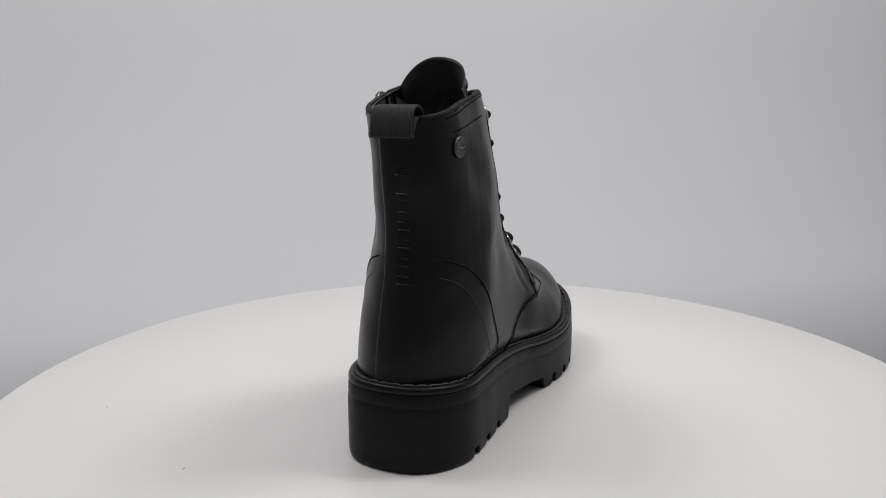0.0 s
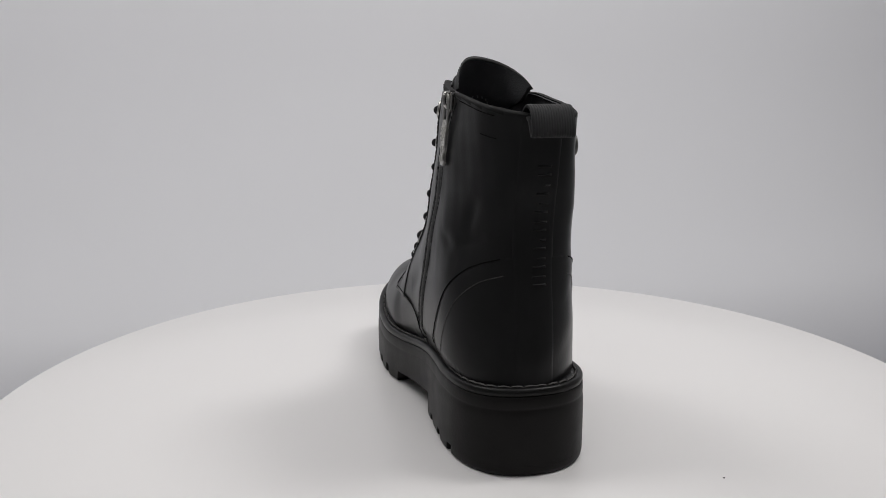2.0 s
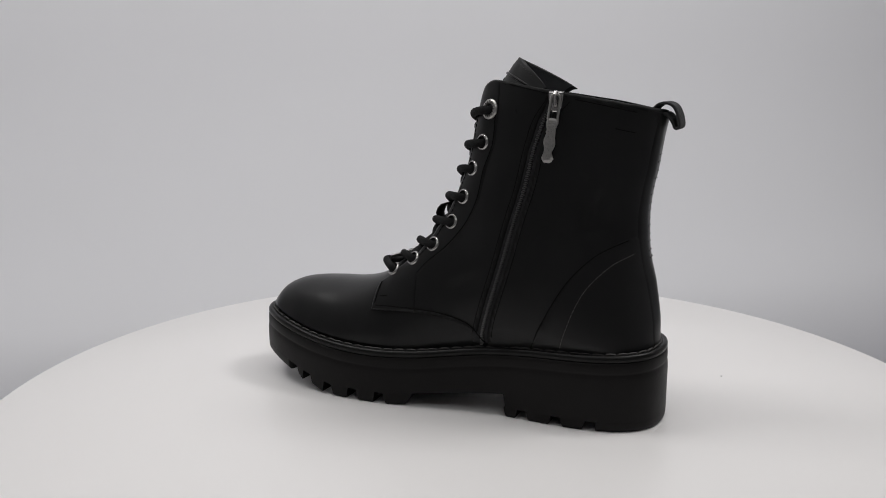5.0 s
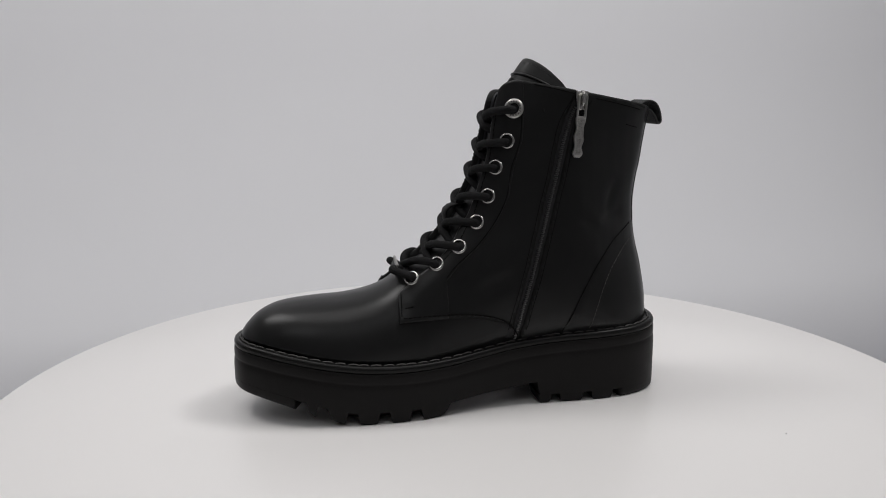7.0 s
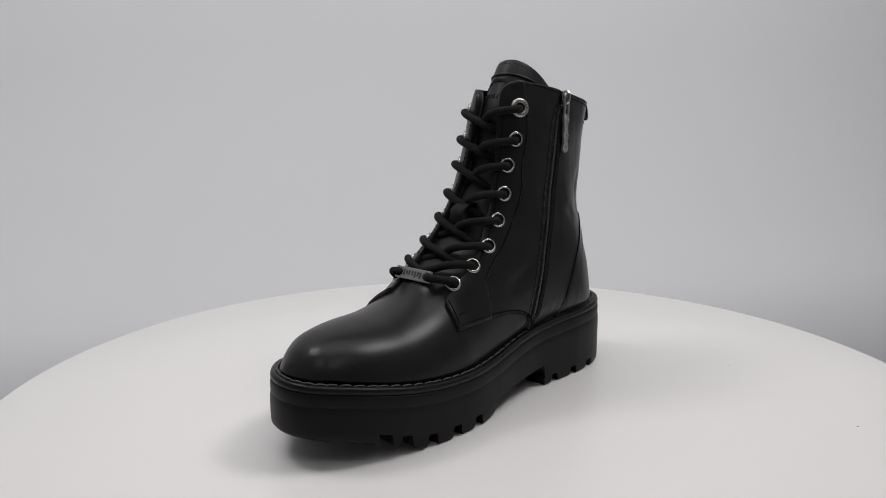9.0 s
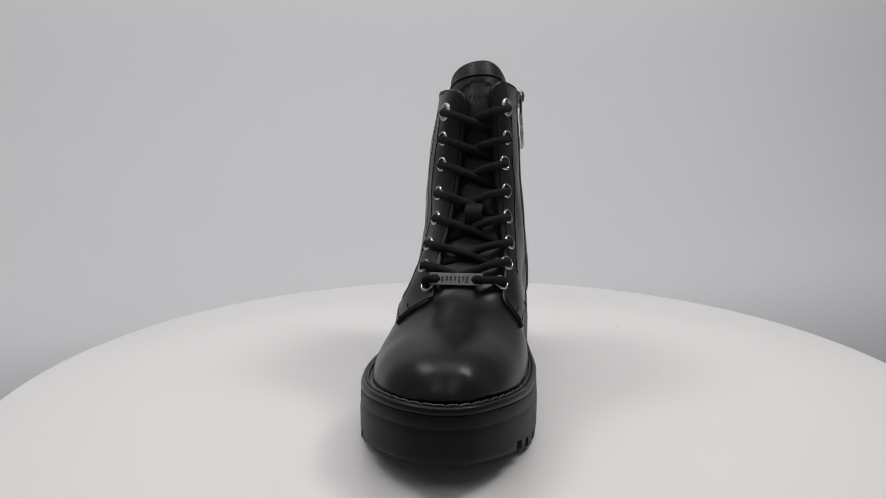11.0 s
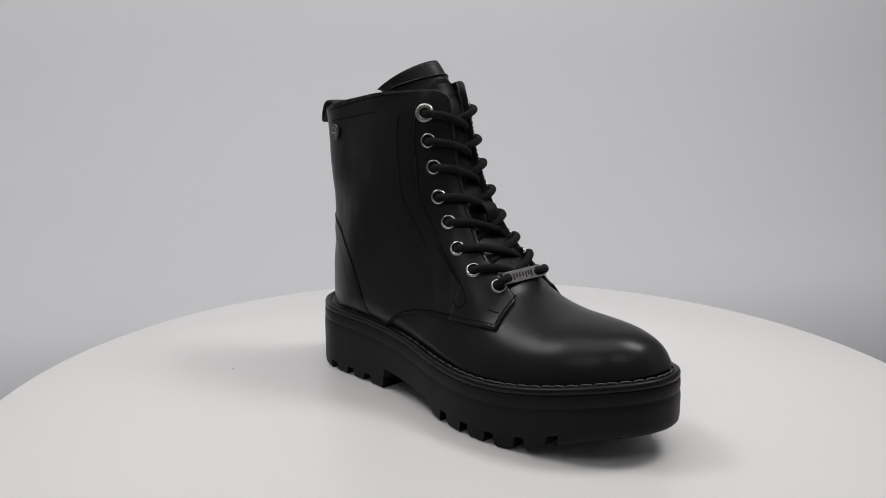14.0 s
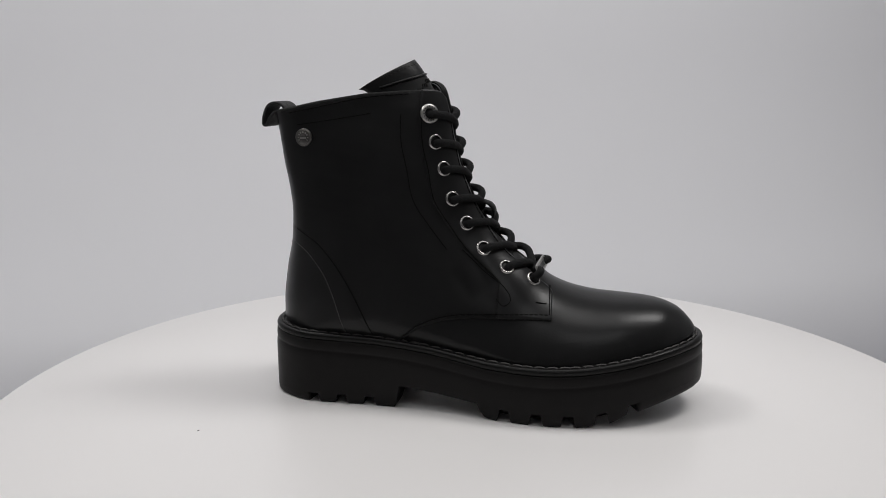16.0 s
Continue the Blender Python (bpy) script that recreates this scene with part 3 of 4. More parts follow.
def tongue():
    """A padded tongue under the laces that rises above the collar."""
    line = spline([(56, 78), (46, 87), (34, 98), (22.5, 110), (11.5, 124), (2.5, 141), (-5, 159), (-10.5, 178), (-16.5, 195), (-24.5, 211), (-31, 222), (-36.5, 229)], 60)
    n = 41
    f = np.linspace(-1, 1, n)
    V, F = [], []
    for layer in (0, 1):
        for k, (y, z) in enumerate(line):
            s = k / 59
            wrap = np.interp(s, [0, 0.6, 0.72, 0.85, 1], [0.5, 0.55, 0.9, 1.3, 1.45])
            half = np.interp(s, [0, 0.6, 0.8, 1], [20, 22, 24.5, 23.5])
            a = f * wrap
            x = np.interp(s, [0, 0.6, 1], [-8, -6.5, -2]) + half * np.sin(a) / np.sin(wrap) * np.where(f < 0, np.interp(s, [0.7, 0.9], [1, 0.86]), 1)
            back = half * (1 - np.cos(a)) / np.sin(wrap) * np.interp(s, [0, 0.6, 0.78, 1], [1, 1, 1.8, 1.4]) * np.where(f > 0, 1.12, 0.85)
            drop = np.where(f > -0.15, 1.18 * ((f + 0.15) / 1.15) ** 2, 1.2 * ((f + 0.15) / 0.85) ** 2) * np.interp(s, [0, 0.7, 1], [0, 0, 17])
            inn = 3.0 * layer * np.sqrt(np.clip(1 - f**8, 0, 1)) * (0.3 if k == 59 else 1)
            own = np.column_stack([x * 1.0, y - 1.0 - back - inn, z - drop - 0.4 * inn])
            w = float(smoothstep((z - 188) / 22))
            if w < 1:
                under = []
                for xx in -5.8 + max(half, np.interp(z, [80, 120, 170], [25, 23, 19.5])) * f:
                    q, m = on_front(xx, z)
                    deep = np.interp(z, [85, 110, 165, 188], [3.6, 4.2, 4.6, 3.8])
                    under.append((xx, q[1] - deep * m[1] - 2.5 * layer, z - deep * m[2] * 0.5))
                own = own * w + np.array(under) * (1 - w)
            V += own.tolist()
    m = 60 * n
    for k in range(59):
        for i in range(n - 1):
            a = k * n + i
            F.append((a, a + 1, a + n + 1, a + n))
            F.append((m + a, m + a + n, m + a + n + 1, m + a + 1))
    for k in range(59):
        for i in (0, n - 1):
            a = k * n + i
            F.append((a, a + n, m + a + n, m + a))
    for i in range(n - 1):
        a = 59 * n + i
        F.append((a, a + 1, m + a + 1, m + a))
    body = mesh_object("tongue", V, F, SOFT_LEATHER, BOOT, "padded black leather tongue standing above the collar")
    inner = np.array(V[m:]).reshape(60, n, 3)[24:59, 2:-2] - np.array([0, 0.5, 0.2])
    r, c = inner.shape[:2]
    G = [(k * c + i, k * c + i + 1, k * c + c + i + 1, k * c + c + i) for k in range(r - 1) for i in range(c - 1)]
    mesh_object("tongue_lining", inner.reshape(-1, 3), G, LINING, body, "dark textile lining of the tongue")
    # a worn printed stamp on the lining: an arc of small bars over two short rows
    spots = [(20.2 + 2.3 * math.sin(a), 20.5 + 6.0 * math.cos(a), 0.45, 0.8) for a in np.radians(np.arange(-10, 191, 20))]
    spots += [(21.2, c0, 0.6, 0.45) for c0 in (17.5, 19.0, 20.5, 22.0)] + [(20.3, c0, 0.9, 0.35) for c0 in (18.0, 20.5)]
    for row, col, w, h in spots:
        a, b = int(row), int(col)
        u, v = row - a, col - b
        p = (inner[a, b] * (1 - u) + inner[a + 1, b] * u) * (1 - v) + (inner[a, b + 1] * (1 - u) + inner[a + 1, b + 1] * u) * v
        nrm = np.cross(inner[a, b + 1] - inner[a, b], inner[a + 1, b] - inner[a, b])
        nrm *= -np.sign(nrm[1]) / np.linalg.norm(nrm)
        R = frame_from(nrm)
        W = [p + R @ np.array([x * w, y * h, z]) for z in (-0.3, 0.25) for x, y in ((-1, -1), (1, -1), (1, 1), (-1, 1))]
        mesh_object("printed_mark", W, [(4, 5, 6, 7), (0, 1, 5, 4), (1, 2, 6, 5), (2, 3, 7, 6), (3, 0, 4, 7)], PRINT, body, smooth=False)
    return body


TONGUE = tongue()

def tongue_details():
    """The lace keeper, the seam and the pressed marks on the tongue."""
    me = TONGUE.data
    co = np.array([v.co for v in me.vertices])[:60 * 41].reshape(60, 41, 3) / U
    co = (co - LIFTED) / LAST

    def at(k, i):
        p = co[k, i]
        u, v = co[min(k + 1, 59), i] - co[max(k - 1, 0), i], co[k, min(i + 1, 40)] - co[k, max(i - 1, 0)]
        n = np.cross(v, u)
        n /= np.linalg.norm(n)
        return p, (n if n[1] > 0 else -n)

    # keeper: a short strap with raised middle
    V, F = [], []
    rows = [19, 20, 21, 22, 23, 24, 25]
    lift = [0.5, 6.0, 9.0, 9.8, 9.0, 6.0, 0.5]
    for k, h in zip(rows, lift):
        p, n = at(k, 20)
        for dx, dh in ((-6, 0), (-5.4, 0.8), (5.4, 0.8), (6, 0), (5.4, -1), (-5.4, -1)):
            V.append(p + n * (h + dh) + np.array([dx, 0, 0]))
    for r in range(6):
        for i in range(6):
            F.append((r * 6 + i, r * 6 + (i + 1) % 6, r * 6 + 6 + (i + 1) % 6, r * 6 + 6 + i))
    mesh_object("lace_keeper", V, F, LEATHER_EDGE, TONGUE, "small leather strap that holds the laces")
    line = [at(52, i) for i in range(3, 38)]
    V, F = tube([p + n * 0.2 for p, n in line], 0.9, 8)
    mesh_object("seam", V, F, LEATHER, TONGUE)
    line = [at(57, i) for i in range(4, 37)]
    capsule_row("stitching", [p for p, n in line], [n for p, n in line], TONGUE, 3.0, 2.4, 0.2, SOFT_LEATHER)
    # pressed marks: an arc of small bars and a row below it
    for k, i0, i1, step, w, h in ((50, 11, 30, 1, 0.5, 1.3), (46, 12, 29, 2, 0.6, 1.5)):
        for i in range(i0, i1, step):
            p, n = at(k - int(abs(i - 20) / 3.5) if step == 1 else k, i)
            R = frame_from(n)
            V = [p + R @ np.array([x * w, y * h, z]) for z in (-0.2, 0.45) for x, y in ((-1, -1), (1, -1), (1, 1), (-1, 1))]
            mesh_object("pressed_mark", V, [(4, 5, 6, 7), (0, 1, 5, 4), (1, 2, 6, 5), (2, 3, 7, 6), (3, 0, 4, 7)], LEATHER_EDGE, TONGUE, smooth=False)


EYES_IN = [(-26.1, 196.4), (-21.6, 175.9), (-14.4, 158.6), (-8.7, 140.1), (-0.5, 123.2), (12.0, 107.5), (26.8, 96.3), (42.8, 86.8)]
EYES_OUT = [(-23.9, 193.1), (-20.0, 174.9), (-14.4, 157.3), (-8.1, 137.7), (1.9, 121.4), (14.0, 105.3), (29.4, 93.1), (46.5, 84.4)]
eyestays(EYES_IN, EYES_OUT)


def eyelet(y, z, side, first):
    p, n = on_form(y, z, side, 2.35)
    r = 6.5 if first else 5.3
    V, F = lathe([(3.4, -1.5), (3.4, 0.3), (3.7, 1.0), (r - 1.6, 1.15), (r - 0.6, 0.9), (r, 0.2), (r, -0.6)], 28)
    ob = mesh_object("eyelet", placed(V, p, n), F, OLD_METAL if first else METAL, BOOT, "large engraved gunmetal eyelet" if first else "")
    if first:
        # worn engraving round the flange
        for k in range(16):
            a = k * math.pi / 8
            c, q = math.cos(a), math.sin(a)
            W = [(4.6 * c + dx * q * 0.3 + dy * c * 0.55, 4.6 * q - dx * c * 0.3 + dy * q * 0.55, h) for h in (0.9, 1.3) for dx, dy in ((-1, -1), (1, -1), (1, 1), (-1, 1))]
            mesh_object("engraved_mark", placed(W, p, n), [(4, 5, 6, 7), (0, 1, 5, 4), (1, 2, 6, 5), (2, 3, 7, 6), (3, 0, 4, 7)], RIVET_METAL, ob, smooth=False)
    V, F = lathe([(0, -0.3), (3.45, -0.3), (3.45, -0.8), (0, -0.8)], 20)
    mesh_object("hole", placed(V, p, n), F, LINING, ob)
    return p, n


ENDS = {}
for side, rows in ((-1, EYES_IN), (1, EYES_OUT)):
    for k, (y, z) in enumerate(rows):
        ENDS[side, k] = eyelet(y, z, side, k == 0)


TAG_AT = np.array([1.15, 49.0, 90.0])
_xv = np.array([32.7, -2.4, -0.8]) / np.linalg.norm((32.7, -2.4, -0.8))
_n = np.array([0.05, 0.92, 0.38])
_n -= _xv * (_n @ _xv)
_n /= np.linalg.norm(_n)
TAG_FRAME = np.stack([_xv, np.cross(_n, _xv), _n], 1)


def laces():
    fs = np.linspace(0, 1, 34)
    for k in range(7):
        for side in (1, -1):
            p, n = ENDS[side, k]
            p = p + np.array([0, 0.3, -0.9])
            q, qn = ENDS[-side, k + 1]
            over = (side > 0) if k < 6 else (side < 0)
            mid = 1.2 if over else -3.2
            lift = np.interp(fs, [0, 0.04, 0.11, 0.24, 0.36, 0.48, 0.6, 0.72, 0.85, 1], [-1.5, 3.6, 5.6, 4.8, 2.6, mid, mid - 0.8, -3.2, -4.6, -5.0])
            down = np.interp(fs, [0, 0.25, 0.5, 0.75, 0.9, 1], [0, 0.13, 0.36, 0.64, 0.85, 1])
            lift = lift * (1.0 if k < 4 else 0.8)
            pts = []
            for f, h, d in zip(fs, lift, down):
                s, m = on_front(p[0] * (1 - f) + q[0] * f, p[2] * (1 - d) + q[2] * d)
                if f < 0.08:
                    s, m = p, n
                pts.append(s + m * h)
            pts = np.array(pts)
            for _ in range(3):
                pts[1:-1] = (pts[:-2] + 2 * pts[1:-1] + pts[2:]) / 4
            V, F = tube(spline(pts, 60), 2.65, 12)
            mesh_object("lace", V, F, LACE, BOOT)
    # the lowest lace runs through the slots of the metal tag
    (p, n), (q, m) = ENDS[1, 7], ENDS[-1, 7]
    inner = [TAG_AT + TAG_FRAME @ np.array(c) for c in ((19.5, 0.8, 4.4), (15, 0.2, 4.6), (11, 0, 1.2), (6, 0, -0.6), (-6, 0, -0.6), (-11, 0, 1.2), (-15, 0.2, 4.6), (-19.5, 0.3, 4.4))]
    line = [p - n * 1.5, p + n * 2.6, *inner, q + m * 2.6, q - m * 1.5]
    V, F = tube(spline(line, 90), 2.6, 12)
    mesh_object("lace", V, F, LACE, BOOT)


laces()


def button():
    p, n = on_form(-104.8, 178.4, 1, 1.8)
    V, F = lathe([(0, 1.5), (4.3, 1.5), (4.6, 1.9), (5.2, 1.9), (5.7, 1.5), (5.9, 0.9), (5.9, 0), (0, 0)], 40)
    rivet = mesh_object("rivet", placed(V, p, n), F, RIVET_METAL, BOOT, "round blackened metal rivet on the outer side")
    # worn raised marks round its face and a bar across it
    for k in range(9):
        a = math.radians(-30 + 30 * k)
        V = [(3.4 * math.cos(a) + dx * math.sin(a) * 0.35 + dy * math.cos(a) * 0.45, 3.4 * math.sin(a) - dx * math.cos(a) * 0.35 + dy * math.sin(a) * 0.45, z)
             for z in (1.4, 1.75) for dx, dy in ((-1, -1), (1, -1), (1, 1), (-1, 1))]
        mesh_object("raised_mark", placed(V, p, n), [(4, 5, 6, 7), (0, 1, 5, 4), (1, 2, 6, 5), (2, 3, 7, 6), (3, 0, 4, 7)], OLD_METAL, rivet, smooth=False)
    V = [(x * 2.2, y * 0.5 - 0.4, z) for z in (1.4, 1.8) for x, y in ((-1, -1), (1, -1), (1, 1), (-1, 1))]
    mesh_object("raised_mark", placed(V, p, n), [(4, 5, 6, 7), (0, 1, 5, 4), (1, 2, 6, 5), (2, 3, 7, 6), (3, 0, 4, 7)], OLD_METAL, rivet, smooth=False)


button()


def capsule_row(name, pts, normals, parent, pitch, length, r, mat, label=""):
    """A row of stitches along a line on the form, joined in one mesh."""
    p, nn = np.asarray(pts, float), np.asarray(normals, float)
    s = np.concatenate([[0], np.cumsum(np.linalg.norm(np.diff(p, axis=0), axis=1))])
    V, F = [], []
    for c in np.arange(pitch / 2, s[-1] - length / 2, pitch):
        t = np.linspace(c - length / 2, c + length / 2, 5)
        q = np.stack([np.interp(t, s, p[:, k]) for k in range(3)], 1)
        m = np.stack([np.interp(t, s, nn[:, k]) for k in range(3)], 1)
        q = q + m * (np.array([-0.5, 0.12, 0.2, 0.12, -0.5]) * r * 2)[:, None]
        v, f = tube(q, r, 5)
        F += [tuple(i + len(V) for i in g) for g in f]
        V += v
    return mesh_object(name, V, F, mat, parent, label)


# by default the stitches overlap into one dark line, drawn as a shaded groove
def seam(rows, side, lift, parent=None, mat=None, pitch=3.2, length=3.5, r=0.34):
    pts, ns = [], []
    for y, z in spline(rows, 50):
        p, n = on_form(y, z, side, lift)
        pts.append(p)
        ns.append(n)
    return capsule_row("stitching", pts, ns, parent or BOOT, pitch, length, r, mat or SHADED_THREAD)


for side in (1, -1):
    seam([(-116, 108), (-105, 102), (-93.5, 90), (-87, 78), (-82, 64), (-77.5, 49)], side, 2.05, mat=THREAD, length=2.4, r=0.24)
    seam([(-113, 117), (-103.5, 112.5), (-94, 106.5), (-82.3, 94), (-72.4, 77.4), (-64, 60.5), (-57, 45)], side, 2.0)
COLLAR_ROWS = {1: [(-116, 194), (-95, 198), (-63, 204), (-34, 206)], -1: [(-116, 195.5), (-90, 201), (-80, 203)]}
for side, rows in COLLAR_ROWS.items():
    seam(rows, side, 1.6)
seam([(-110, 186.5), (-84, 190), (-58, 194)], 1, 1.6)
seam([(-66, 206), (-50, 209.5), (-36, 212.5)], -1, 1.6)
seam([(-115, 183.5), (-110, 184.5), (-104, 186)], -1, 1.7, r=0.3)
seam([(59, 64.9), (38, 65.9), (12, 65.9), (-8, 63.4), (-23, 58.4), (-35, 50.6), (-41, 43)], 1, 2.1, r=0.42)
seam([(52, 64), (25, 65.6), (0, 64), (-18, 58.4), (-27, 48)], -1, 2.1, r=0.42)
for side, eyes in ((1, EYES_OUT), (-1, EYES_IN)):
    seam([(y - d + 1.5, z) for (y, z), d in zip(eyes, STAY)], side, 2.35, r=0.36)
    if side > 0:
        seam([(y - d - 11, z) for (y, z), d in list(zip(eyes, STAY))[:6]], side, 1.6, r=0.32)
seam([(y - d - 1.5, z) for (y, z), d in list(zip(EYES_OUT, STAY))[5:7]] + [(27, 84), (33, 77.5), (33.6, 73.2), (30, 71), (26.5, 73.5), (24, 78)], 1, 2.4, r=0.3)
for off in (-6.6, 6.6):
    seam([(y + off, min(z, 203 + off * 0.2)) for y, z in ZIP[:-1]], -1, 1.6, r=0.25)
# a row along the free edge of each facing
for side in (1, -1):
    pts, ns = [], []
    for z in np.linspace(98, 196, 60):
        x = np.interp(z, [60, 94, 118, 145, 171, 210], [-5.5, -6.5, -6.5, -6.2, -5.8, -5.5]) + side * (2.4 + np.interp(z, [94, 106, 118, 145, 171, 210], [20.5, 19, 16, 11.8, 9.6, 7.6]))
        p, n = on_front(x, z)
        pts.append(p + n * 2.35)
        ns.append(n)
    pts = np.array(pts)
    for _ in range(4):
        pts[1:-1] = (pts[:-2] + 2 * pts[1:-1] + pts[2:]) / 4
    capsule_row("stitching", pts, ns, BOOT, 3.2, 2.7, 0.34, SHADED_THREAD)
# stitched corners of the facings
for rows, side in (([(50, 72), (53, 71.2), (57.5, 70.5)], 1), ([(57.6, 79), (58.8, 71), (59.6, 64.9)], 1), ([(44, 71), (47, 70.2), (51, 69.5)], -1), ([(51, 78), (52, 70), (52.8, 64)], -1)):
    seam(rows, side, 2.5, pitch=1.9, length=1.9, r=0.36)


def welt_stitches():
    n = 88
    V, F = tube([(-3.5, 0, -0.4), (-2.6, 0, 0.3), (0, 0, 0.6), (2.6, 0, 0.3), (3.5, 0, -0.4)], 0.62, 6)
    first = mesh_object("stitch", V, F, THREAD, unit=U)
    me = first.data
    bpy.data.objects.remove(first)
    for k in range(n):
        i = k * NS / n
        a = int(i)
        p, q = RIM[a] - RIM_N[a] * 4.3, RIM_N[a]
        b = (a + 3) % NS
        p2 = RIM[b] - RIM_N[b] * 4.3
        z, z2 = WELT_TOP(RIM[a, 1]) - 0.5, WELT_TOP(RIM[b, 1]) - 0.5
        d = np.array([*(p2 - p), z2 - z])
        d /= np.linalg.norm(d)
        ob = new("stitch", me)
        ob.parent = WELT
        m = Matrix(np.stack([d, np.cross((0, 0, 1), d), (0, 0, 1)], 1).tolist()).to_4x4()
        m.normalize()
        m.translation = Vector((np.array([*p, z]) * LAST + LIFTED) * U)
        ob.matrix_basis = m


welt_stitches()
tongue_details()


def zipper():
    z = np.arange(46, 198, 1.25)
    zy, zz = ZIP[::-1, 0], ZIP[::-1, 1]
    line = np.array([on_form(np.interp(h, zz, zy), h, -1, 0.7)[0] for h in z])
    for _ in range(3):
        line[1:-1] = (line[:-2] + 2 * line[1:-1] + line[2:]) / 4
    run = np.gradient(line, axis=0)
    V, F = [], []
    for k, h in enumerate(z):
        R = frame_from(on_form(np.interp(h, zz, zy), h, -1)[1], run[k])
        p = line[k] + R @ np.array([0.22 if k % 2 else -0.22, 0, 0])
        for dx, dy, dz in ((a, b, c) for c in (0, 1.3) for a in (-1.15, 1.15) for b in (-0.42, 0.42)):
            V.append(p + R @ np.array([dx * (0.75 if dz else 1), dy * (0.7 if dz else 1), dz]))
        o = 8 * k
        F += [tuple(o + i for i in f) for f in ((0, 1, 3, 2), (4, 6, 7, 5), (0, 4, 5, 1), (2, 3, 7, 6), (0, 2, 6, 4), (1, 5, 7, 3))]
    mesh_object("zip_teeth", V, F, ZIP_METAL, BOOT, "dark interlocked zip teeth", smooth=False)
    # slider with a textured hanging tab
    top, n = on_form(-69.5, 203, -1, 1.8)
    low, n2 = on_form(-65.5, 166, -1, 1.6)
    R = frame_from(n)
    V, F = [], []

    def block(pts, lo, hi, fr, at):
        o = len(V)
        k = len(pts)
        for h, sc in ((lo, 1.0), (hi - 0.4, 1.0), (hi, 0.88)):
            c = np.mean(pts, axis=0)
            for a, b in (np.asarray(pts) - c) * sc + c:
                V.append(at + fr @ np.array([a, b, h]))
        for r in range(2):
            for i in range(k):
                F.append((o + r * k + i, o + r * k + (i + 1) % k, o + r * k + k + (i + 1) % k, o + r * k + k + i))
        F.append(tuple(o + i for i in range(k))[::-1])
        F.append(tuple(o + 2 * k + i for i in range(k)))

    block([(-4.4, 4.5), (4.4, 4.5), (4.4, 1), (3.4, -5), (1.8, -7.5), (-1.8, -7.5), (-3.4, -5), (-4.4, 1)], -1.5, 1.6, R, top)
    v, f = tube([top + R @ np.array(c) for c in ((0, 4.2, 0.8), (0, 4.0, 3.0), (0, 2.6, 4.2), (0, 0.2, 4.4), (0, -2.6, 3.9), (0, -4.0, 2.4), (0, -4.2, 0.8))], 1.15, 8)
    F += [tuple(a + len(V) for a in g) for g in f]
    V += v
    slider = mesh_object("zip_slider", V, F, METAL, BOOT, "gunmetal zip slider with a hanging textured tab", smooth=False)
    V, F = [], []
    ax = low - top
    L = np.linalg.norm(ax)
    yv = -ax / L
    nn = n - yv * (n @ yv)
    nn /= np.linalg.norm(nn)
    R2 = np.stack([np.cross(yv, nn), yv, nn], 1)
    bail = [top + R2 @ np.array([2.7 * math.sin(a), 0.3 + 2.7 * math.cos(a), 2.6]) for a in np.linspace(-math.pi / 2, math.pi / 2, 11)]
    bail = [top + R2 @ np.array([-2.9, -12.5, 2.2])] + bail + [top + R2 @ np.array([2.9, -12.5, 2.2])]
    v, f = tube(bail, 0.85, 8)
    F += f
    V += v
    run = np.linspace(0, 1, 21)
    half = 3.1 + 0.55 * np.sin(run * 15) - 1.5 * smoothstep((run - 0.9) / 0.1) - 0.9 * smoothstep((0.06 - run) / 0.06)
    along = -11.5 - run * (L - 10.5)
    block([*zip(-half, along), *zip(half[::-1] + 0.3 * np.sin(run * 21), along[::-1])], 1.1, 2.9, R2, top)
    rng = random.Random(4)
    for k in range(46):
        a, c = rng.uniform(-2.3, 2.3), -13.5 - rng.random() * (L - 15)
        r = rng.uniform(0.5, 0.9)
        block([(a + r * math.cos(t), c + r * math.sin(t)) for t in np.arange(6) * math.pi / 3], 2.8, 3.0 + rng.uniform(0.3, 0.7), R2, top)
    mesh_object("zip_tab", V, F, OLD_METAL, slider, "knobbly antique metal pull tab", smooth=False)


zipper()


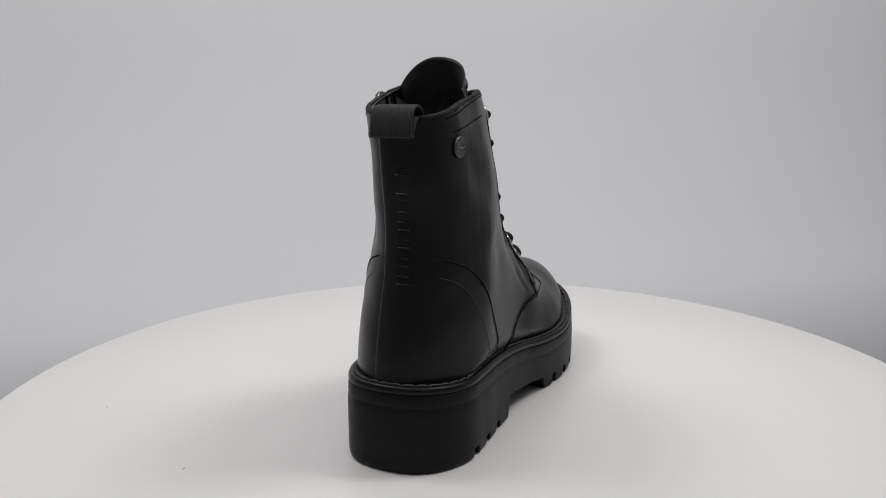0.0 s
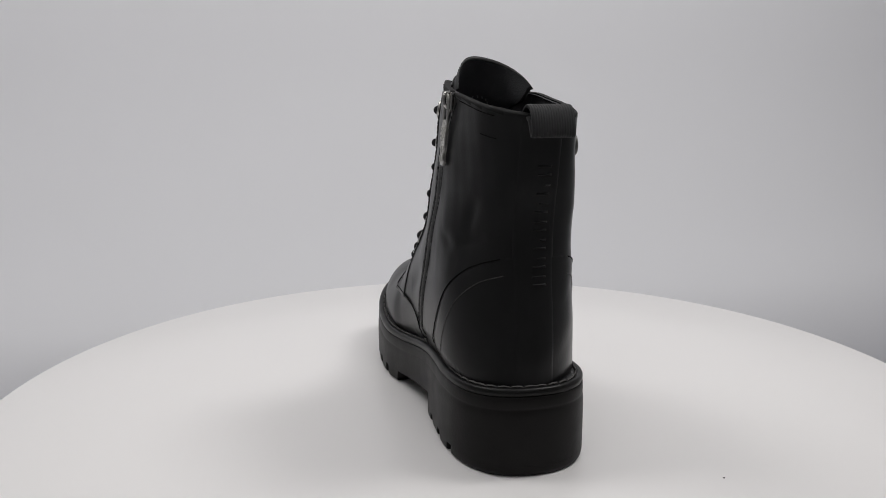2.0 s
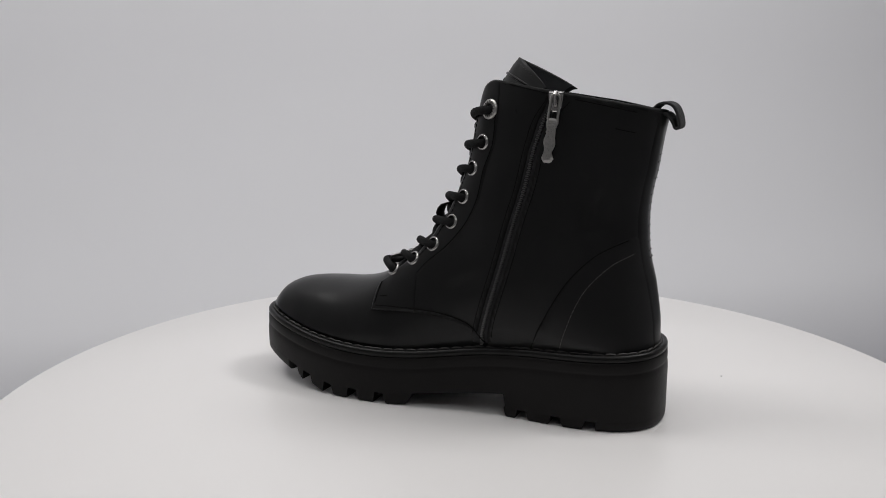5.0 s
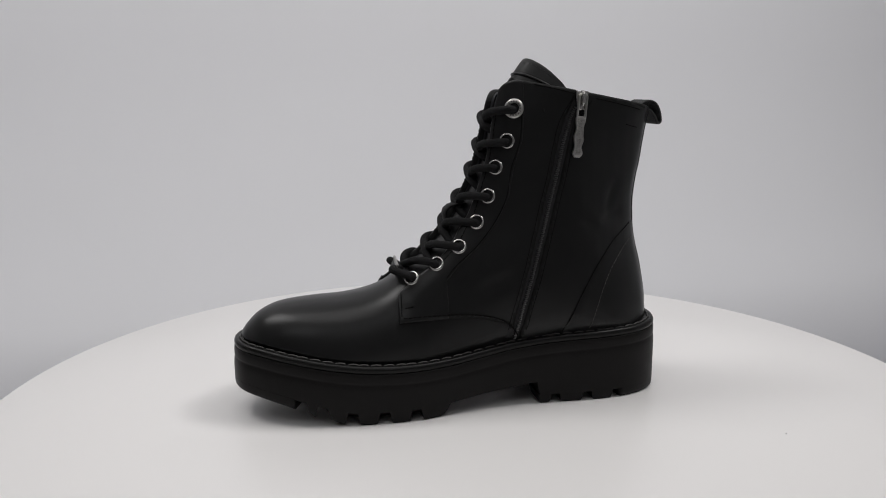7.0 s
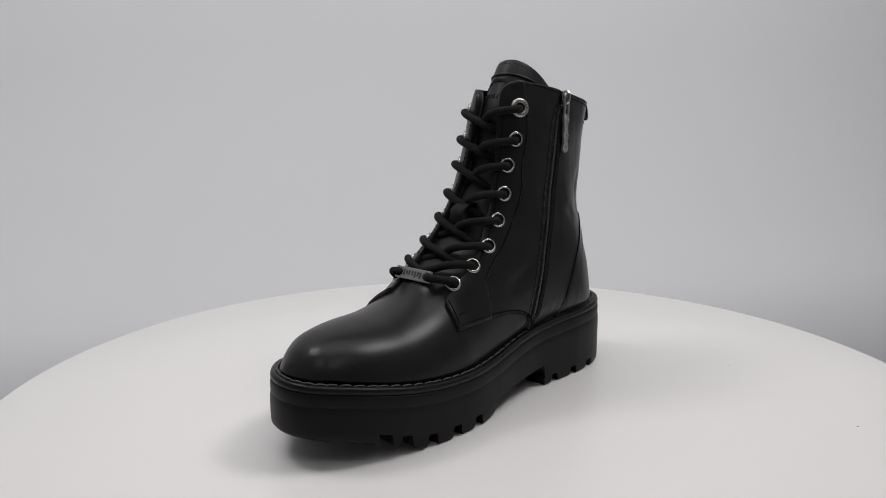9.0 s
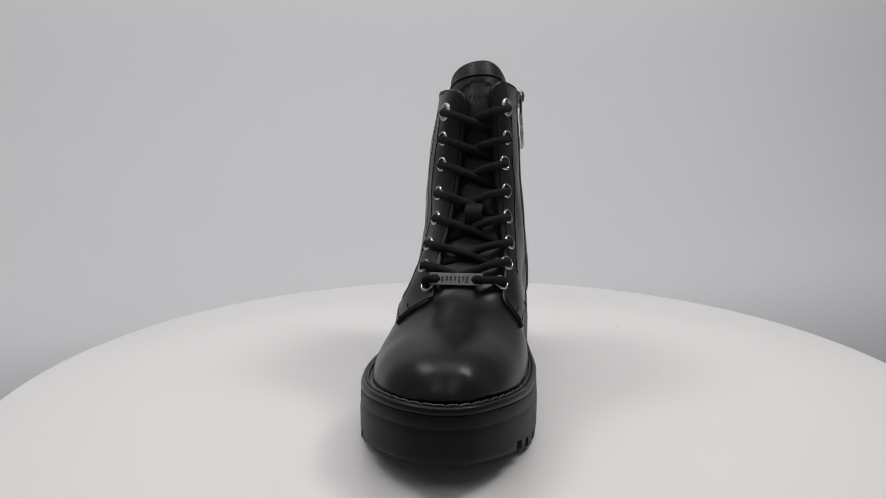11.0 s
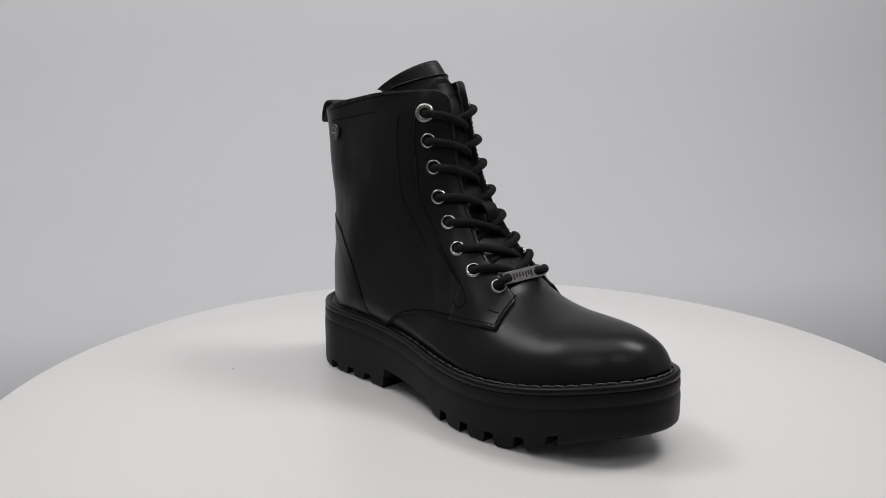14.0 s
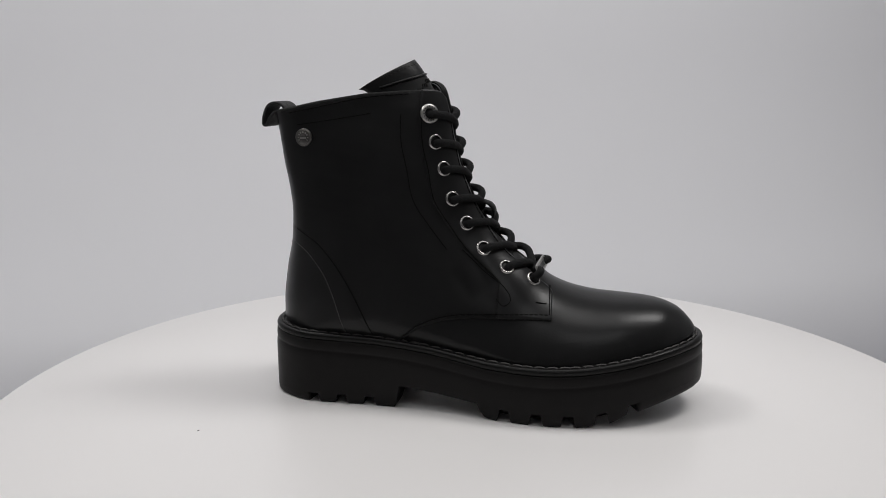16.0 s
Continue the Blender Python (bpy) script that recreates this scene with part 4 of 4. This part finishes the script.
def lace_tag():
    """The small metal plate threaded on the lowest lace, with raised bars where its lettering is."""
    at, R = TAG_AT, TAG_FRAME
    V, F = [], []

    def slabs(x0, x1, y0, y1, z0, z1):
        o = len(V)
        for z, e in ((z0, 0), (z1 - 0.25, 0), (z1, 0.25)):
            for x, y in ((x0 + e, y0 + e), (x1 - e, y0 + e), (x1 - e, y1 - e), (x0 + e, y1 - e)):
                V.append(at + R @ np.array([x, y, z + 2.4]))
        for r in (0, 4):
            for i in range(4):
                F.append((o + r + i, o + r + (i + 1) % 4, o + r + 4 + (i + 1) % 4, o + r + 4 + i))
        F.append((o + 3, o + 2, o + 1, o))
        F.append((o + 8, o + 9, o + 10, o + 11))

    slabs(-12, 12, -3.9, 3.9, 0, 1.3)
    for s in (-1, 1):
        slabs(min(s * 15.6, s * 17.3), max(s * 15.6, s * 17.3), -3.9, 3.9, 0, 1.3)
        slabs(min(s * 11.9, s * 15.7), max(s * 11.9, s * 15.7), 2.6, 3.9, 0, 1.3)
        slabs(min(s * 11.9, s * 15.7), max(s * 11.9, s * 15.7), -3.9, -2.6, 0, 1.3)
    tag = mesh_object("lace_tag", V, F, TAG_METAL, BOOT, "small antique metal plate threaded on the lowest lace", smooth=False)
    V, F = [], []
    for k, w in enumerate((1.5, 1.1, 0.7, 0.8, 1.1, 1.1, 1.2)):
        x = -8.4 + k * 2.7
        slabs(x, x + w + 0.4, -2.0, (2.2 if k in (0, 2, 6) else 1.0), 1.2, 1.75)
    mesh_object("raised_bar", V, F, ZIP_METAL, tag, smooth=False)


lace_tag()


def raised_marks():
    """Plain raised bars on the backstay and on the tongue where letters are pressed in."""
    for k in range(7):
        z = 106 + k * 10.2
        V, F = [], []
        m = np.where(BY < -90, (BZ - z) ** 2 + (BX - BACK_X) ** 2, 1e9)
        at, n = BV[np.argmin(m)], BN[np.argmin(m)]
        at = np.array([np.interp(z, [40, 110, 200], [3, 5, 6.5]), at[1], z])
        R = frame_from(n)
        for x0, x1, y0, y1 in ((-1.5, 6.5, -3.1, -1.6), (-1.5 + 2.2 * (k % 3), 6.5, 1.5, 2.9)):
            o = len(V)
            for h, e in ((1.7, 0), (2.6, 0.6)):
                V += [at + R @ np.array([x, y, h]) for x, y in ((x0 + e, y0 + e), (x1 - e, y0 + e), (x1 - e, y1 - e), (x0 + e, y1 - e))]
            F += [(o + i, o + (i + 1) % 4, o + 4 + (i + 1) % 4, o + 4 + i) for i in range(4)] + [(o + 4, o + 5, o + 6, o + 7)]
        mesh_object("pressed_mark", V, F, LEATHER, BOOT, smooth=False)


raised_marks()


def pull_loop():
    """The webbing loop at the back of the collar."""
    path = spline([(-122, 192), (-124.5, 198), (-129.5, 200.6), (-135, 199), (-138.2, 193.5), (-139.4, 186.8), (-137.2, 185.6), (-135.2, 189.5), (-131.5, 194), (-126.5, 194)], 60)
    t = np.gradient(path, axis=0)
    t /= np.linalg.norm(t, axis=1)[:, None]
    nn = np.stack([-t[:, 1], t[:, 0]], 1)
    V, F = [], []
    for off in (0.9, -0.9):
        for (y, z), (a, b) in zip(path, nn):
            for x in (-3.4, -2.6, 19.4, 20.2):
                h = off * (0.75 if x in (-3.4, 20.2) else 1)
                V.append((x, y + a * h, z + b * h))
    m = 4
    L = len(path) * m
    for k in range(len(path) - 1):
        for i in range(m - 1):
            a = k * m + i
            F.append((a, a + 1, a + m + 1, a + m))
            F.append((L + a, L + a + m, L + a + m + 1, L + a + 1))
        for i in (0, m - 1):
            a = k * m + i
            F.append((a, a + m, L + a + m, L + a))
    mesh_object("pull_loop", V, F, RIBBED, BOOT, "ribbed black webbing pull loop at the heel")


pull_loop()


def motions():
    rows = [(k / 2, pose(0, 0, 0, 0, 0, -20.10 + 17.573 * k / 2)) for k in range(33)]
    walk(BOOT, rows)
    walk(TABLE, [(t, Matrix.Translation((4.0 * U, -3.0 * U, 0)) @ m) for t, m in rows])


motions()
